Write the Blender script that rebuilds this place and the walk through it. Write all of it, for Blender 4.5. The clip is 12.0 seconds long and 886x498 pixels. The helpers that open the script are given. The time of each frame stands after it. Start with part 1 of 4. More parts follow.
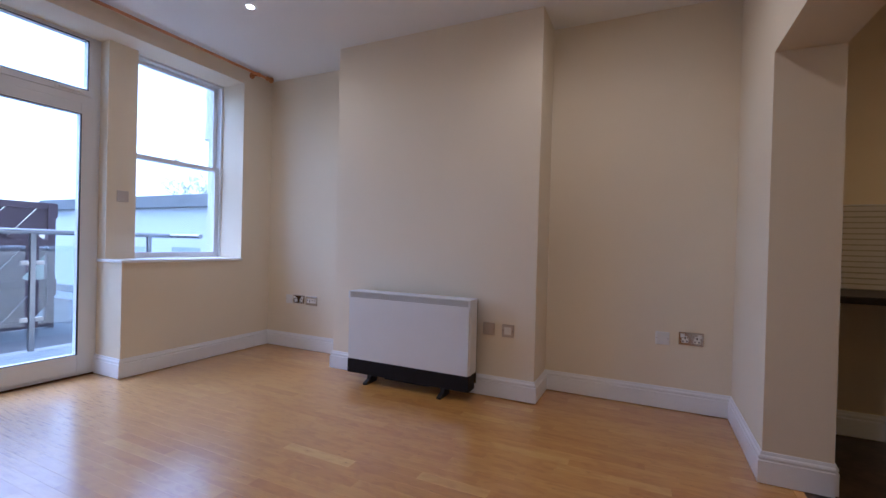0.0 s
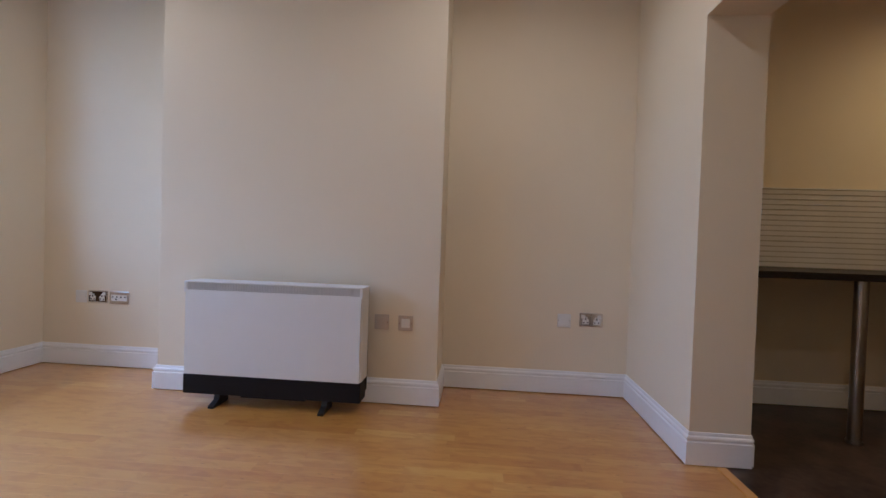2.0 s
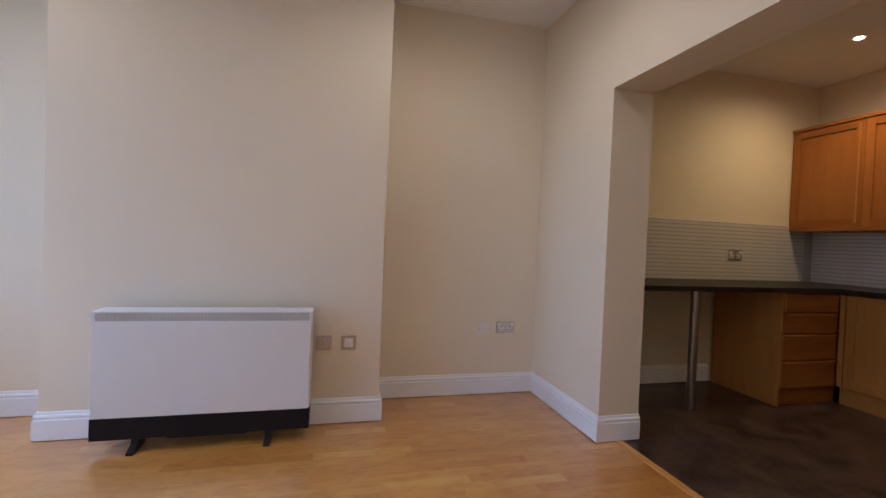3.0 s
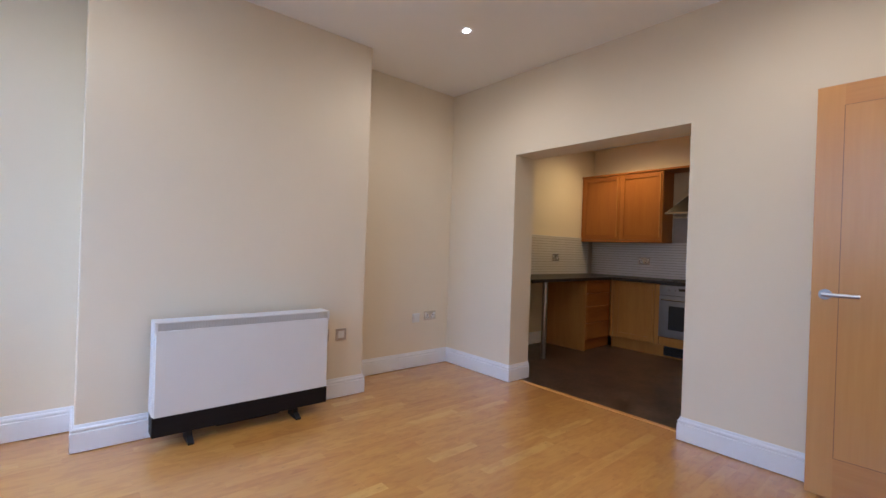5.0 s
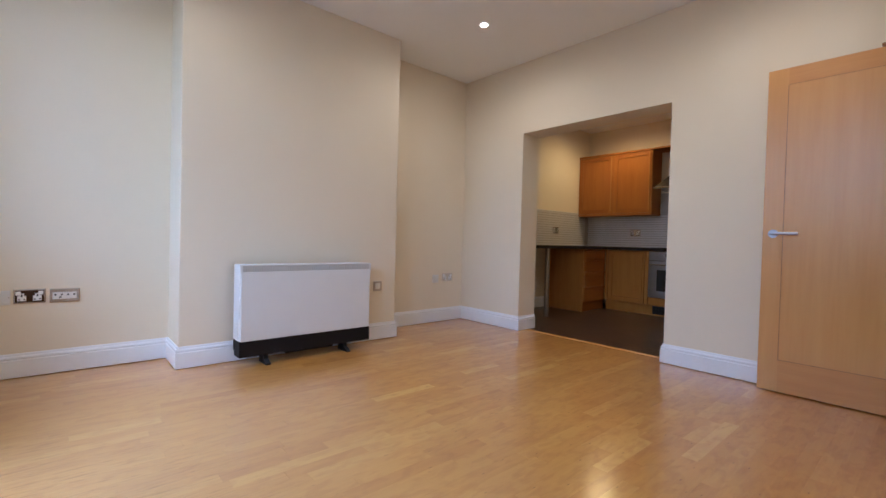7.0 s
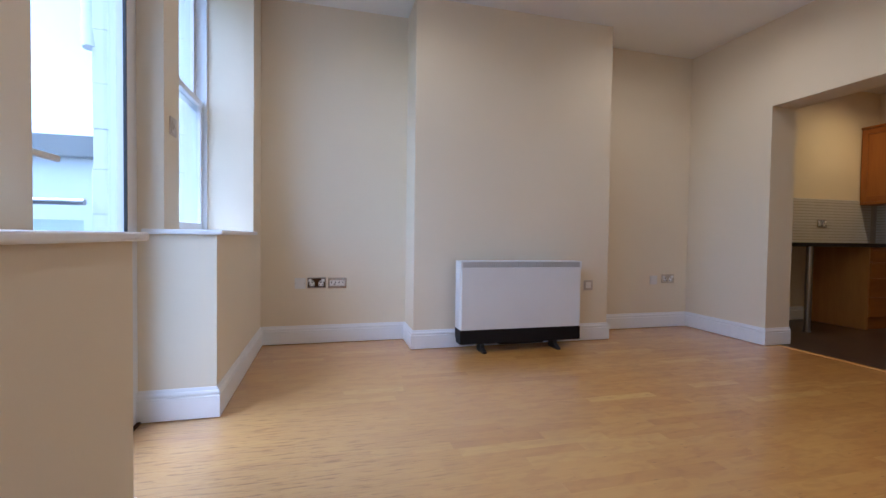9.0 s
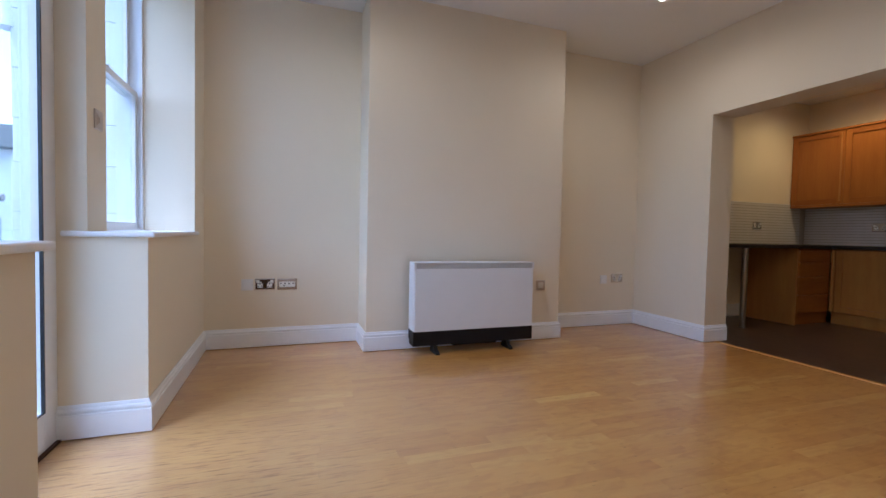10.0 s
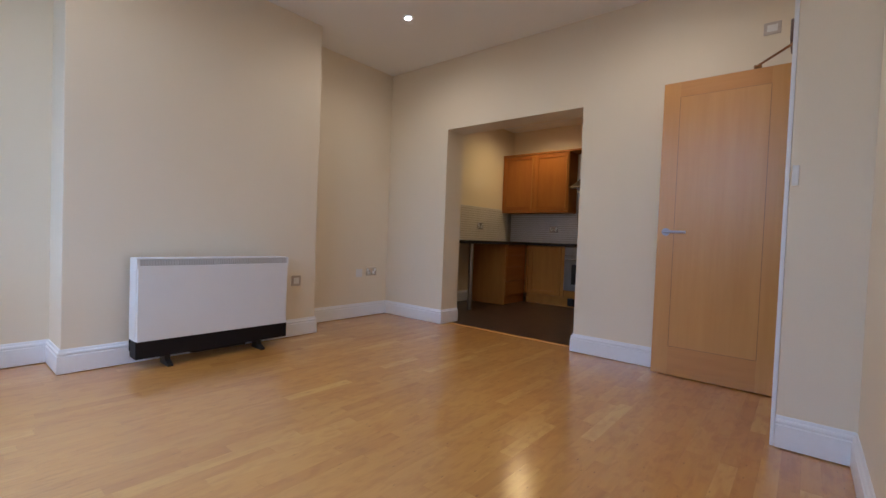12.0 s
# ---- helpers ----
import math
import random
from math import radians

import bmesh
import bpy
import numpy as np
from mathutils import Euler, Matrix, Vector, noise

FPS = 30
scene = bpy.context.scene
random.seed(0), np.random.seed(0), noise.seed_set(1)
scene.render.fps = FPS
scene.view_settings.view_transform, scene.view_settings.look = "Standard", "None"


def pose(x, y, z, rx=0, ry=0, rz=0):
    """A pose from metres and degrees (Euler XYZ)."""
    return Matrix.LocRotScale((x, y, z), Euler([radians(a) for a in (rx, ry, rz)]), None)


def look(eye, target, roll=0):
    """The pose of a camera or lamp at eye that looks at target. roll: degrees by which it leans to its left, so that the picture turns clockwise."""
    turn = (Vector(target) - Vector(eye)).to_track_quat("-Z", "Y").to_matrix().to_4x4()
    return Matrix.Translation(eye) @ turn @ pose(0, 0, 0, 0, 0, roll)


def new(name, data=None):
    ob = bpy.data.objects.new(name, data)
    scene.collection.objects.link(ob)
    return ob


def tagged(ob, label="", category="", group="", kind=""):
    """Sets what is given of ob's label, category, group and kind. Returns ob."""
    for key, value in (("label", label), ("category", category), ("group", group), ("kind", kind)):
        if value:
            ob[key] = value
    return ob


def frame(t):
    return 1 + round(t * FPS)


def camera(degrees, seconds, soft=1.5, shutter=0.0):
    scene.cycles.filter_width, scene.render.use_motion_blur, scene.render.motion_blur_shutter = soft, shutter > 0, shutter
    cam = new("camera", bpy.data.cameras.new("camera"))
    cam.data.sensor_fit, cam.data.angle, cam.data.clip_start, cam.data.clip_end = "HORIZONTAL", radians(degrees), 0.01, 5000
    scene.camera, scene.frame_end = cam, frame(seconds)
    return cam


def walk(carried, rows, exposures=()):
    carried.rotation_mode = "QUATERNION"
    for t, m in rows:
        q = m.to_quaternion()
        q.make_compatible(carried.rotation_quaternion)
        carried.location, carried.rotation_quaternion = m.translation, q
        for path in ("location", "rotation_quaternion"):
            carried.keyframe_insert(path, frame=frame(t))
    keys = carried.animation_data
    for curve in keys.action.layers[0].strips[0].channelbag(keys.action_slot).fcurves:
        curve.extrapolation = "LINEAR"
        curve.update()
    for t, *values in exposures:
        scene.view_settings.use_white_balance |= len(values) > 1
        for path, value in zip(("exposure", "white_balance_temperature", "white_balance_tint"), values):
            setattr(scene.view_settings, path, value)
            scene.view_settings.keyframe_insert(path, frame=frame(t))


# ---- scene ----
cam = camera(91.0, 12.0)

PATH = [
    (0, (3.575, -3.324, 1.072), (2.72, -1.516, 1.057), 1.5),
    (0.5, (3.512, -3.196, 1.014), (2.681, -1.378, 1.004), 1.7),
    (1, (3.419, -3.037, 0.934), (2.631, -1.199, 0.928), 1.7),
    (1.5, (3.284, -2.915, 0.924), (2.801, -0.974, 0.904), 1.8),
    (2, (3.104, -2.873, 0.973), (2.94, -0.88, 0.936), 1.9),
    (2.5, (2.866, -2.913, 1.054), (3.008, -0.919, 1.011), 2.2),
    (3, (2.568, -2.993, 1.111), (3.066, -1.056, 1.075), 2.4),
    (3.2, (2.445, -3.04, 1.112), (3.075, -1.141, 1.099), 2.2),
    (4.8, (1.242, -3.34, 1.182), (2.509, -1.792, 1.185), 2.0),
    (5, (1.111, -3.368, 1.163), (2.407, -1.845, 1.161), 2.0),
    (5.5, (0.825, -3.445, 1.103), (2.153, -1.949, 1.094), 1.8),
    (6, (0.647, -3.54, 1.046), (1.991, -2.058, 1.027), 1.6),
    (6.5, (0.587, -3.619, 0.972), (1.938, -2.145, 0.943), 1.5),
    (7, (0.56, -3.663, 0.905), (1.876, -2.157, 0.866), 1.5),
    (7.5, (0.509, -3.701, 0.869), (1.618, -2.036, 0.82), 1.4),
    (7.7, (0.494, -3.688, 0.857), (1.508, -1.964, 0.812), 1.2),
    (9.3, (0.493, -3.668, 0.884), (0.979, -1.729, 0.828), 0.8),
    (9.5, (0.496, -3.656, 0.875), (0.993, -1.72, 0.821), 0.9),
    (10, (0.564, -3.669, 0.924), (1.242, -1.789, 0.852), 1.2),
    (10.5, (0.572, -3.689, 0.916), (1.555, -1.949, 0.855), 1.6),
    (11, (0.632, -3.745, 0.925), (1.858, -2.166, 0.864), 1.9),
    (11.5, (0.621, -3.735, 0.915), (2.043, -2.329, 0.858), 2.1),
    (12, (0.612, -3.718, 0.906), (2.147, -2.438, 0.852), 2.2),
]
LEVELS = [(0, 1.84, 4600, 21), (1, 1.94, 4700, 19), (2, 2.08, 4680, 17), (3, 2.20, 4730, 18), (4.8, 2.49, 4700, 15), (6, 2.47, 4720, 14.5), (7.7, 2.37, 4680, 13.5), (9.5, 2.02, 4680, 15), (10.5, 2.00, 4740, 15), (12, 2.11, 4870, 14)]
walk(cam, [(t, look(eye, target, roll)) for t, eye, target, roll in PATH], LEVELS)

# world, sun and lamps
SKY = 0.15
world = bpy.data.worlds.new("world")
scene.world = world
world.use_nodes = True
wn = world.node_tree
sky = wn.nodes.new("ShaderNodeTexSky")
sky.sky_type = "NISHITA"
sky.sun_disc = False
sky.sun_elevation = radians(60)
sky.sun_rotation = radians(253)
sky.air_density = 1.0
sky.dust_density = 2.0
sky.ozone_density = 1.0
cloud = wn.nodes.new("ShaderNodeHueSaturation")
cloud.inputs["Saturation"].default_value = 0.7
wn.links.new(sky.outputs[0], cloud.inputs["Color"])
wn.links.new(cloud.outputs[0], wn.nodes["Background"].inputs[0])
wn.nodes["Background"].inputs[1].default_value = SKY

sun = new("sun", bpy.data.lights.new("sun", "SUN"))
sun.data.energy, sun.data.angle, sun.data.color = 0.5, radians(70), (0.95, 0.97, 1.0)
sun.matrix_world = look((-4.78, -1.46, 8.66), (0, 0, 0))
DOWNLIGHT_POWER = 3.2
LAMP_COLOR = (1.0, 0.76, 0.48)
KITCHEN_POWER, KITCHEN_COLOR = 9.0, (1.0, 0.62, 0.20)


# materials
def material(name, base, rough=0.5, metal=0.0, grain=None, vary=0.06, bump=0.05, scale=8.0, fine=120.0, stretch=(1, 1, 1), spec=0.5, coat=0.0, wave=0.0, span=(0.3, 0.7)):
    """A surface with broad and fine variation of tone and a slight relief."""
    m = bpy.data.materials.new(name)
    m.use_nodes = True
    nt = m.node_tree
    p = nt.nodes["Principled BSDF"]
    p.inputs["Roughness"].default_value, p.inputs["Metallic"].default_value = rough, metal
    p.inputs["Specular IOR Level"].default_value = spec
    p.inputs["Coat Weight"].default_value, p.inputs["Coat Roughness"].default_value = coat, 0.26
    co = nt.nodes.new("ShaderNodeTexCoord")
    mp = nt.nodes.new("ShaderNodeMapping")
    mp.inputs["Scale"].default_value = stretch
    nt.links.new(co.outputs["Object"], mp.inputs["Vector"])
    broad, small = nt.nodes.new("ShaderNodeTexNoise"), nt.nodes.new("ShaderNodeTexNoise")
    broad.inputs["Scale"].default_value, small.inputs["Scale"].default_value = scale, fine
    broad.inputs["Detail"].default_value, small.inputs["Detail"].default_value = 4, 3
    for n in (broad, small):
        nt.links.new(mp.outputs[0], n.inputs["Vector"])
    ramp = nt.nodes.new("ShaderNodeValToRGB")
    lo, hi = [tuple(max(0.0, min(1.0, c * k)) for c in base) + (1,) for k in (1 - vary, 1 + vary)]
    if grain:
        lo, hi = tuple(grain) + (1,), tuple(base) + (1,)
    ramp.color_ramp.elements[0].position, ramp.color_ramp.elements[1].position = span
    ramp.color_ramp.elements[0].color, ramp.color_ramp.elements[1].color = lo, hi
    mix = nt.nodes.new("ShaderNodeMath")
    mix.operation = "MULTIPLY_ADD"
    mix.inputs[1].default_value = 0.35
    nt.links.new(small.outputs[0], mix.inputs[0])
    sc = nt.nodes.new("ShaderNodeMath")
    sc.operation = "MULTIPLY"
    sc.inputs[1].default_value = 0.65
    nt.links.new(broad.outputs[0], sc.inputs[0])
    nt.links.new(sc.outputs[0], mix.inputs[2])
    nt.links.new(mix.outputs[0], ramp.inputs[0])
    nt.links.new(ramp.outputs[0], p.inputs["Base Color"])
    rr = nt.nodes.new("ShaderNodeMapRange")
    rr.inputs["To Min"].default_value, rr.inputs["To Max"].default_value = max(0.02, rough * 0.85), min(1.0, rough * 1.15)
    nt.links.new(broad.outputs[0], rr.inputs[0])
    nt.links.new(rr.outputs[0], p.inputs["Roughness"])
    bp = nt.nodes.new("ShaderNodeBump")
    bp.inputs["Strength"].default_value, bp.inputs["Distance"].default_value = bump, 0.004
    nt.links.new(small.outputs[0], bp.inputs["Height"])
    nt.links.new(bp.outputs[0], p.inputs["Normal"])
    if wave:
        w, b2 = nt.nodes.new("ShaderNodeTexNoise"), nt.nodes.new("ShaderNodeBump")
        w.inputs["Scale"].default_value, w.inputs["Detail"].default_value = 5, 3
        b2.inputs["Strength"].default_value, b2.inputs["Distance"].default_value = wave, 0.006
        nt.links.new(co.outputs["Object"], w.inputs["Vector"])
        nt.links.new(w.outputs[0], b2.inputs["Height"])
        nt.links.new(bp.outputs[0], b2.inputs["Normal"])
        nt.links.new(b2.outputs[0], p.inputs["Normal"])
    return m


def floor_wood(name, island):
    """Lacquered maple strips: tone from strip to strip, grain along x, soft blotches, slight waviness of the lacquer."""
    m = bpy.data.materials.new(name)
    m.use_nodes = True
    nt = m.node_tree
    L, N = nt.links.new, nt.nodes.new
    p = nt.nodes["Principled BSDF"]
    if island:
        rnd = N("ShaderNodeNewGeometry").outputs["Random Per Island"]
    else:
        rnd = N("ShaderNodeObjectInfo").outputs["Random"]
    geo = N("ShaderNodeNewGeometry")
    off = N("ShaderNodeVectorMath")
    off.operation = "MULTIPLY_ADD"
    cmb = N("ShaderNodeCombineXYZ")
    for k in range(3):
        L(rnd, cmb.inputs[k])
    off.inputs[1].default_value = (37, 91, 53)
    L(cmb.outputs[0], off.inputs[0])
    L(geo.outputs["Position"], off.inputs[2])
    mp = N("ShaderNodeMapping")
    mp.inputs["Scale"].default_value = (1.6, 26, 26)
    L(off.outputs[0], mp.inputs[0])
    grain = N("ShaderNodeTexNoise")
    grain.inputs["Scale"].default_value, grain.inputs["Detail"].default_value, grain.inputs["Roughness"].default_value = 2.2, 6, 0.6
    L(mp.outputs[0], grain.inputs["Vector"])
    blot = N("ShaderNodeTexNoise")
    blot.inputs["Scale"].default_value, blot.inputs["Detail"].default_value = 2.5, 2
    L(geo.outputs["Position"], blot.inputs["Vector"])
    tone = N("ShaderNodeValToRGB")
    e = tone.color_ramp.elements
    e[0].position, e[0].color = 0.0, WOOD_TONES[0]
    e[1].position, e[1].color = 1.0, WOOD_TONES[4]
    for pos, c in ((0.10, WOOD_TONES[1]), (0.5, WOOD_TONES[2]), (0.90, WOOD_TONES[3])):
        e.new(pos).color = c
    L(rnd, tone.inputs[0])
    mul = N("ShaderNodeMix")
    mul.data_type, mul.blend_type = "RGBA", "MULTIPLY"
    mul.inputs["Factor"].default_value = 1.0
    L(tone.outputs[0], mul.inputs["A"])
    gr = N("ShaderNodeValToRGB")
    gr.color_ramp.elements[0].position, gr.color_ramp.elements[0].color = 0.34, (0.87, 0.81, 0.73, 1)
    gr.color_ramp.elements[1].position, gr.color_ramp.elements[1].color = 0.6, (1.0, 1.0, 1.0, 1)
    av = N("ShaderNodeMath")
    av.operation = "MULTIPLY_ADD"
    av.inputs[1].default_value = 0.5
    hf = N("ShaderNodeMath")
    hf.operation = "MULTIPLY"
    hf.inputs[1].default_value = 0.5
    L(blot.outputs[0], hf.inputs[0])
    L(grain.outputs[0], av.inputs[0])
    L(hf.outputs[0], av.inputs[2])
    L(av.outputs[0], gr.inputs[0])
    L(gr.outputs[0], mul.inputs["B"])
    fm = N("ShaderNodeMapping")
    fm.inputs["Scale"].default_value = (9, 22, 1)
    L(off.outputs[0], fm.inputs[0])
    figure = N("ShaderNodeTexNoise")
    figure.inputs["Scale"].default_value, figure.inputs["Detail"].default_value, figure.inputs["Distortion"].default_value = 1.0, 4, 0.6
    L(fm.outputs[0], figure.inputs["Vector"])
    fr = N("ShaderNodeValToRGB")
    fr.color_ramp.elements[0].position, fr.color_ramp.elements[0].color = 0.36, (0.87, 0.79, 0.68, 1)
    fr.color_ramp.elements[1].position, fr.color_ramp.elements[1].color = 0.54, (1, 1, 1, 1)
    L(figure.outputs[0], fr.inputs[0])
    flame = N("ShaderNodeMix")
    flame.data_type, flame.blend_type = "RGBA", "MULTIPLY"
    flame.inputs["Factor"].default_value = 1.0
    L(mul.outputs["Result"], flame.inputs["A"])
    L(fr.outputs[0], flame.inputs["B"])
    km = N("ShaderNodeMapping")
    km.inputs["Scale"].default_value = (9, 30, 1)
    L(off.outputs[0], km.inputs[0])
    knot = N("ShaderNodeTexVoronoi")
    knot.inputs["Scale"].default_value = 0.9
    L(km.outputs[0], knot.inputs["Vector"])
    kr = N("ShaderNodeValToRGB")
    kr.color_ramp.elements[0].position, kr.color_ramp.elements[0].color = 0.03, (0.45, 0.33, 0.24, 1)
    kr.color_ramp.elements[1].position, kr.color_ramp.elements[1].color = 0.10, (1, 1, 1, 1)
    L(knot.outputs["Distance"], kr.inputs[0])
    dark = N("ShaderNodeMix")
    dark.data_type, dark.blend_type = "RGBA", "MULTIPLY"
    dark.inputs["Factor"].default_value = 0.8
    L(flame.outputs["Result"], dark.inputs["A"])
    L(kr.outputs[0], dark.inputs["B"])
    rr = N("ShaderNodeMapRange")
    rr.inputs["To Min"].default_value, rr.inputs["To Max"].default_value = 0.40, 0.50
    L(blot.outputs[0], rr.inputs[0])
    L(rr.outputs[0], p.inputs["Roughness"])
    p.inputs["Specular IOR Level"].default_value = 0.9
    p.inputs["Coat IOR"].default_value = 1.72
    p.inputs["Coat Weight"].default_value, p.inputs["Coat Roughness"].default_value = 1.0, 0.2
    wave = N("ShaderNodeTexNoise")
    wave.inputs["Scale"].default_value, wave.inputs["Detail"].default_value = 14, 3
    L(geo.outputs["Position"], wave.inputs["Vector"])
    bp = N("ShaderNodeBump")
    bp.inputs["Strength"].default_value, bp.inputs["Distance"].default_value = 0.09, 0.003
    L(wave.outputs[0], bp.inputs["Height"])
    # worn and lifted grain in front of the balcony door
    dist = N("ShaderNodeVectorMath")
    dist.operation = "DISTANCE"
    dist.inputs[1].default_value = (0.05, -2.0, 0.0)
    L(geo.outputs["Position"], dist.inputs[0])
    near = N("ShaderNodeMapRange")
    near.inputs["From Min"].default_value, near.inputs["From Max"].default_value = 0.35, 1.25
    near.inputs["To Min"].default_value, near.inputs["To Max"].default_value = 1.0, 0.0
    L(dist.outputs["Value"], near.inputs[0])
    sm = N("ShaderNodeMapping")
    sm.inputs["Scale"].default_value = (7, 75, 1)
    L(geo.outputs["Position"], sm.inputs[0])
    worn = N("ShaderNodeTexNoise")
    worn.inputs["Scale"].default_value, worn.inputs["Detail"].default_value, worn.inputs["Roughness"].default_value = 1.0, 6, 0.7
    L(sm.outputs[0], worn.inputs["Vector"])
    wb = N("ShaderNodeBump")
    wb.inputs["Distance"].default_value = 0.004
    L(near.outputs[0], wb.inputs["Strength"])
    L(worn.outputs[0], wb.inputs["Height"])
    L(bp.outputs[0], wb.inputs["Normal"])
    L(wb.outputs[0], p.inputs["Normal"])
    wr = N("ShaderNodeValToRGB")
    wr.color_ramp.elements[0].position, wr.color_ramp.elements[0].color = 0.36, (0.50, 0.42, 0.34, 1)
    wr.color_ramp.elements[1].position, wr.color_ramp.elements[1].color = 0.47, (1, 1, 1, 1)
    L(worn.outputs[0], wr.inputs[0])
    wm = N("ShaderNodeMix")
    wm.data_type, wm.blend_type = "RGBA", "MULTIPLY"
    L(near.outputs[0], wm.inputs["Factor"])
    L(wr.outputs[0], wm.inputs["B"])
    # pale daylight reflection on the lacquer, painted into the colour towards the door
    sheen = N("ShaderNodeMix")
    sheen.data_type = "RGBA"
    sheen.inputs["B"].default_value = (0.66, 0.45, 0.21, 1)
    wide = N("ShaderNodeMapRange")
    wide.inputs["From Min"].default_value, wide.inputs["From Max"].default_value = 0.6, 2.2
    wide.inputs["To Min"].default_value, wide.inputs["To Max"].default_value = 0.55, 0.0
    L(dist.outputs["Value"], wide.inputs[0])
    L(wide.outputs[0], sheen.inputs["Factor"])
    L(dark.outputs["Result"], sheen.inputs["A"])
    L(sheen.outputs["Result"], wm.inputs["A"])
    L(wm.outputs["Result"], p.inputs["Base Color"])
    return m


WOOD_TONES = [(0.53, 0.23, 0.026, 1), (0.58, 0.272, 0.036, 1), (0.61, 0.30, 0.044, 1), (0.64, 0.328, 0.055, 1), (0.72, 0.415, 0.095, 1)]
M = {}
M["wall"] = material("cream_paint", (0.84, 0.75, 0.585), 0.7, vary=0.02, bump=0.06, scale=1.5, fine=260, spec=0.3, wave=0.35)
M["ceiling"] = material("white_ceiling_paint", (0.87, 0.86, 0.835), 0.85, vary=0.015, bump=0.05, scale=1.5, fine=260, spec=0.2)
M["gloss"] = material("white_gloss_paint", (0.89, 0.90, 0.92), 0.33, vary=0.02, bump=0.03, scale=5, fine=40)
M["upvc"] = material("white_frame", (0.80, 0.81, 0.83), 0.32, vary=0.015, bump=0.01, scale=4, fine=60)
M["screed"] = material("screed", (0.25, 0.18, 0.12), 0.8, vary=0.1)
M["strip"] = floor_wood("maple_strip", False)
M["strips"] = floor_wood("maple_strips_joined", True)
M["oak"] = material("oak_veneer", (0.66, 0.345, 0.08), 0.32, coat=0.5, grain=(0.585, 0.285, 0.058), scale=1.3, fine=7, stretch=(9, 9, 0.5), bump=0.02)
M["oakdark"] = material("oak_rail", (0.61, 0.295, 0.062), 0.35, coat=0.5, grain=(0.53, 0.235, 0.046), scale=2, fine=9, stretch=(0.8, 0.8, 10), bump=0.05)
M["cab"] = material("cabinet_wood", (0.40, 0.15, 0.014), 0.36, spec=0.35, grain=(0.31, 0.104, 0.009), scale=1.6, fine=9, stretch=(8, 8, 0.8), bump=0.02)
M["cabh"] = material("cabinet_wood_crosswise", (0.39, 0.145, 0.014), 0.36, spec=0.35, grain=(0.25, 0.08, 0.009), scale=1.6, fine=9, stretch=(1, 1, 10), bump=0.02)
M["cablight"] = material("base_cabinet_wood", (0.50, 0.235, 0.045), 0.4, spec=0.35, grain=(0.40, 0.165, 0.03), scale=1.6, fine=9, stretch=(8, 8, 0.8), bump=0.02)
M["worktop"] = material("dark_laminate", (0.022, 0.017, 0.017), 0.42, spec=0.3, vary=0.5, scale=60, fine=300, bump=0.03)
M["vinyl"] = material("dark_slate_vinyl", (0.105, 0.068, 0.052), 0.30, spec=0.4, grain=(0.020, 0.013, 0.011), span=(0.36, 0.64), scale=6, fine=30, bump=0.12)
M["tile"] = material("pale_grey_tile", (0.72, 0.695, 0.68), 0.25, vary=0.05, scale=6, fine=60, bump=0.02)
M["grout"] = material("grey_grout", (0.46, 0.42, 0.39), 0.9, vary=0.08, scale=20)
M["steel"] = material("brushed_steel", (0.38, 0.37, 0.37), 0.3, 1.0, vary=0.05, scale=4, fine=200, stretch=(1, 1, 12), bump=0.02)
# same steel, darkened to paint in the dark surroundings the canopy mirrors
M["reflectsteel"] = material("steel_dark_reflection", (0.06, 0.05, 0.045), 0.35, 1.0, vary=0.05, scale=4, fine=200, stretch=(1, 1, 12), bump=0.02)
M["chrome"] = material("chrome", (0.72, 0.71, 0.70), 0.12, 1.0, vary=0.02, bump=0.0)
M["nickel"] = material("satin_nickel", (0.60, 0.54, 0.49), 0.34, 1.0, vary=0.04, bump=0.01)
M["black"] = material("black_plastic", (0.016, 0.015, 0.015), 0.4, vary=0.2, bump=0.03, fine=300)
M["darkmetal"] = material("black_steel_panel", (0.009, 0.008, 0.009), 0.6, spec=0.25, vary=0.15, bump=0.03, fine=300)
M["heater"] = material("white_enamel_steel", (0.80, 0.80, 0.79), 0.42, vary=0.015, bump=0.02, fine=300)
M["grille"] = material("grey_grille", (0.58, 0.58, 0.57), 0.5, vary=0.05)
M["whiteplastic"] = material("white_plastic", (0.82, 0.81, 0.78), 0.35, vary=0.02, bump=0.0)
M["rod"] = material("pine_rod", (0.60, 0.27, 0.10), 0.4, grain=(0.48, 0.19, 0.065), scale=3, fine=20, stretch=(10, 1, 10))
M["brick"] = material("white_painted_brick", (0.74, 0.745, 0.72), 0.8, vary=0.06, scale=3, fine=40, bump=0.35)
M["render"] = material("white_render", (0.74, 0.765, 0.78), 0.85, vary=0.05, scale=2, fine=60, bump=0.2)
M["fascia"] = material("grey_felt_coping", (0.24, 0.25, 0.255), 0.8, vary=0.15, scale=3, fine=50, bump=0.2)
M["deck"] = material("grey_decking", (0.34, 0.36, 0.37), 0.7, vary=0.12, scale=4, fine=60, stretch=(6, 1, 1), bump=0.2)
M["roof"] = material("grey_flat_roof", (0.12, 0.125, 0.13), 0.85, vary=0.2, scale=2, fine=50, bump=0.2)
M["fence"] = material("dark_stained_timber", (0.15, 0.10, 0.105), 0.7, vary=0.3, scale=5, fine=60, stretch=(1, 1, 8), bump=0.2)
M["ground"] = material("rough_grass", (0.10, 0.11, 0.07), 0.95, vary=0.3, scale=0.1, fine=5, bump=0.3)
M["bark"] = material("bark", (0.08, 0.07, 0.065), 0.9, vary=0.3, scale=10, fine=60, bump=0.3)
M["oakmark"] = material("dark_groove", (0.30, 0.13, 0.035), 0.5)
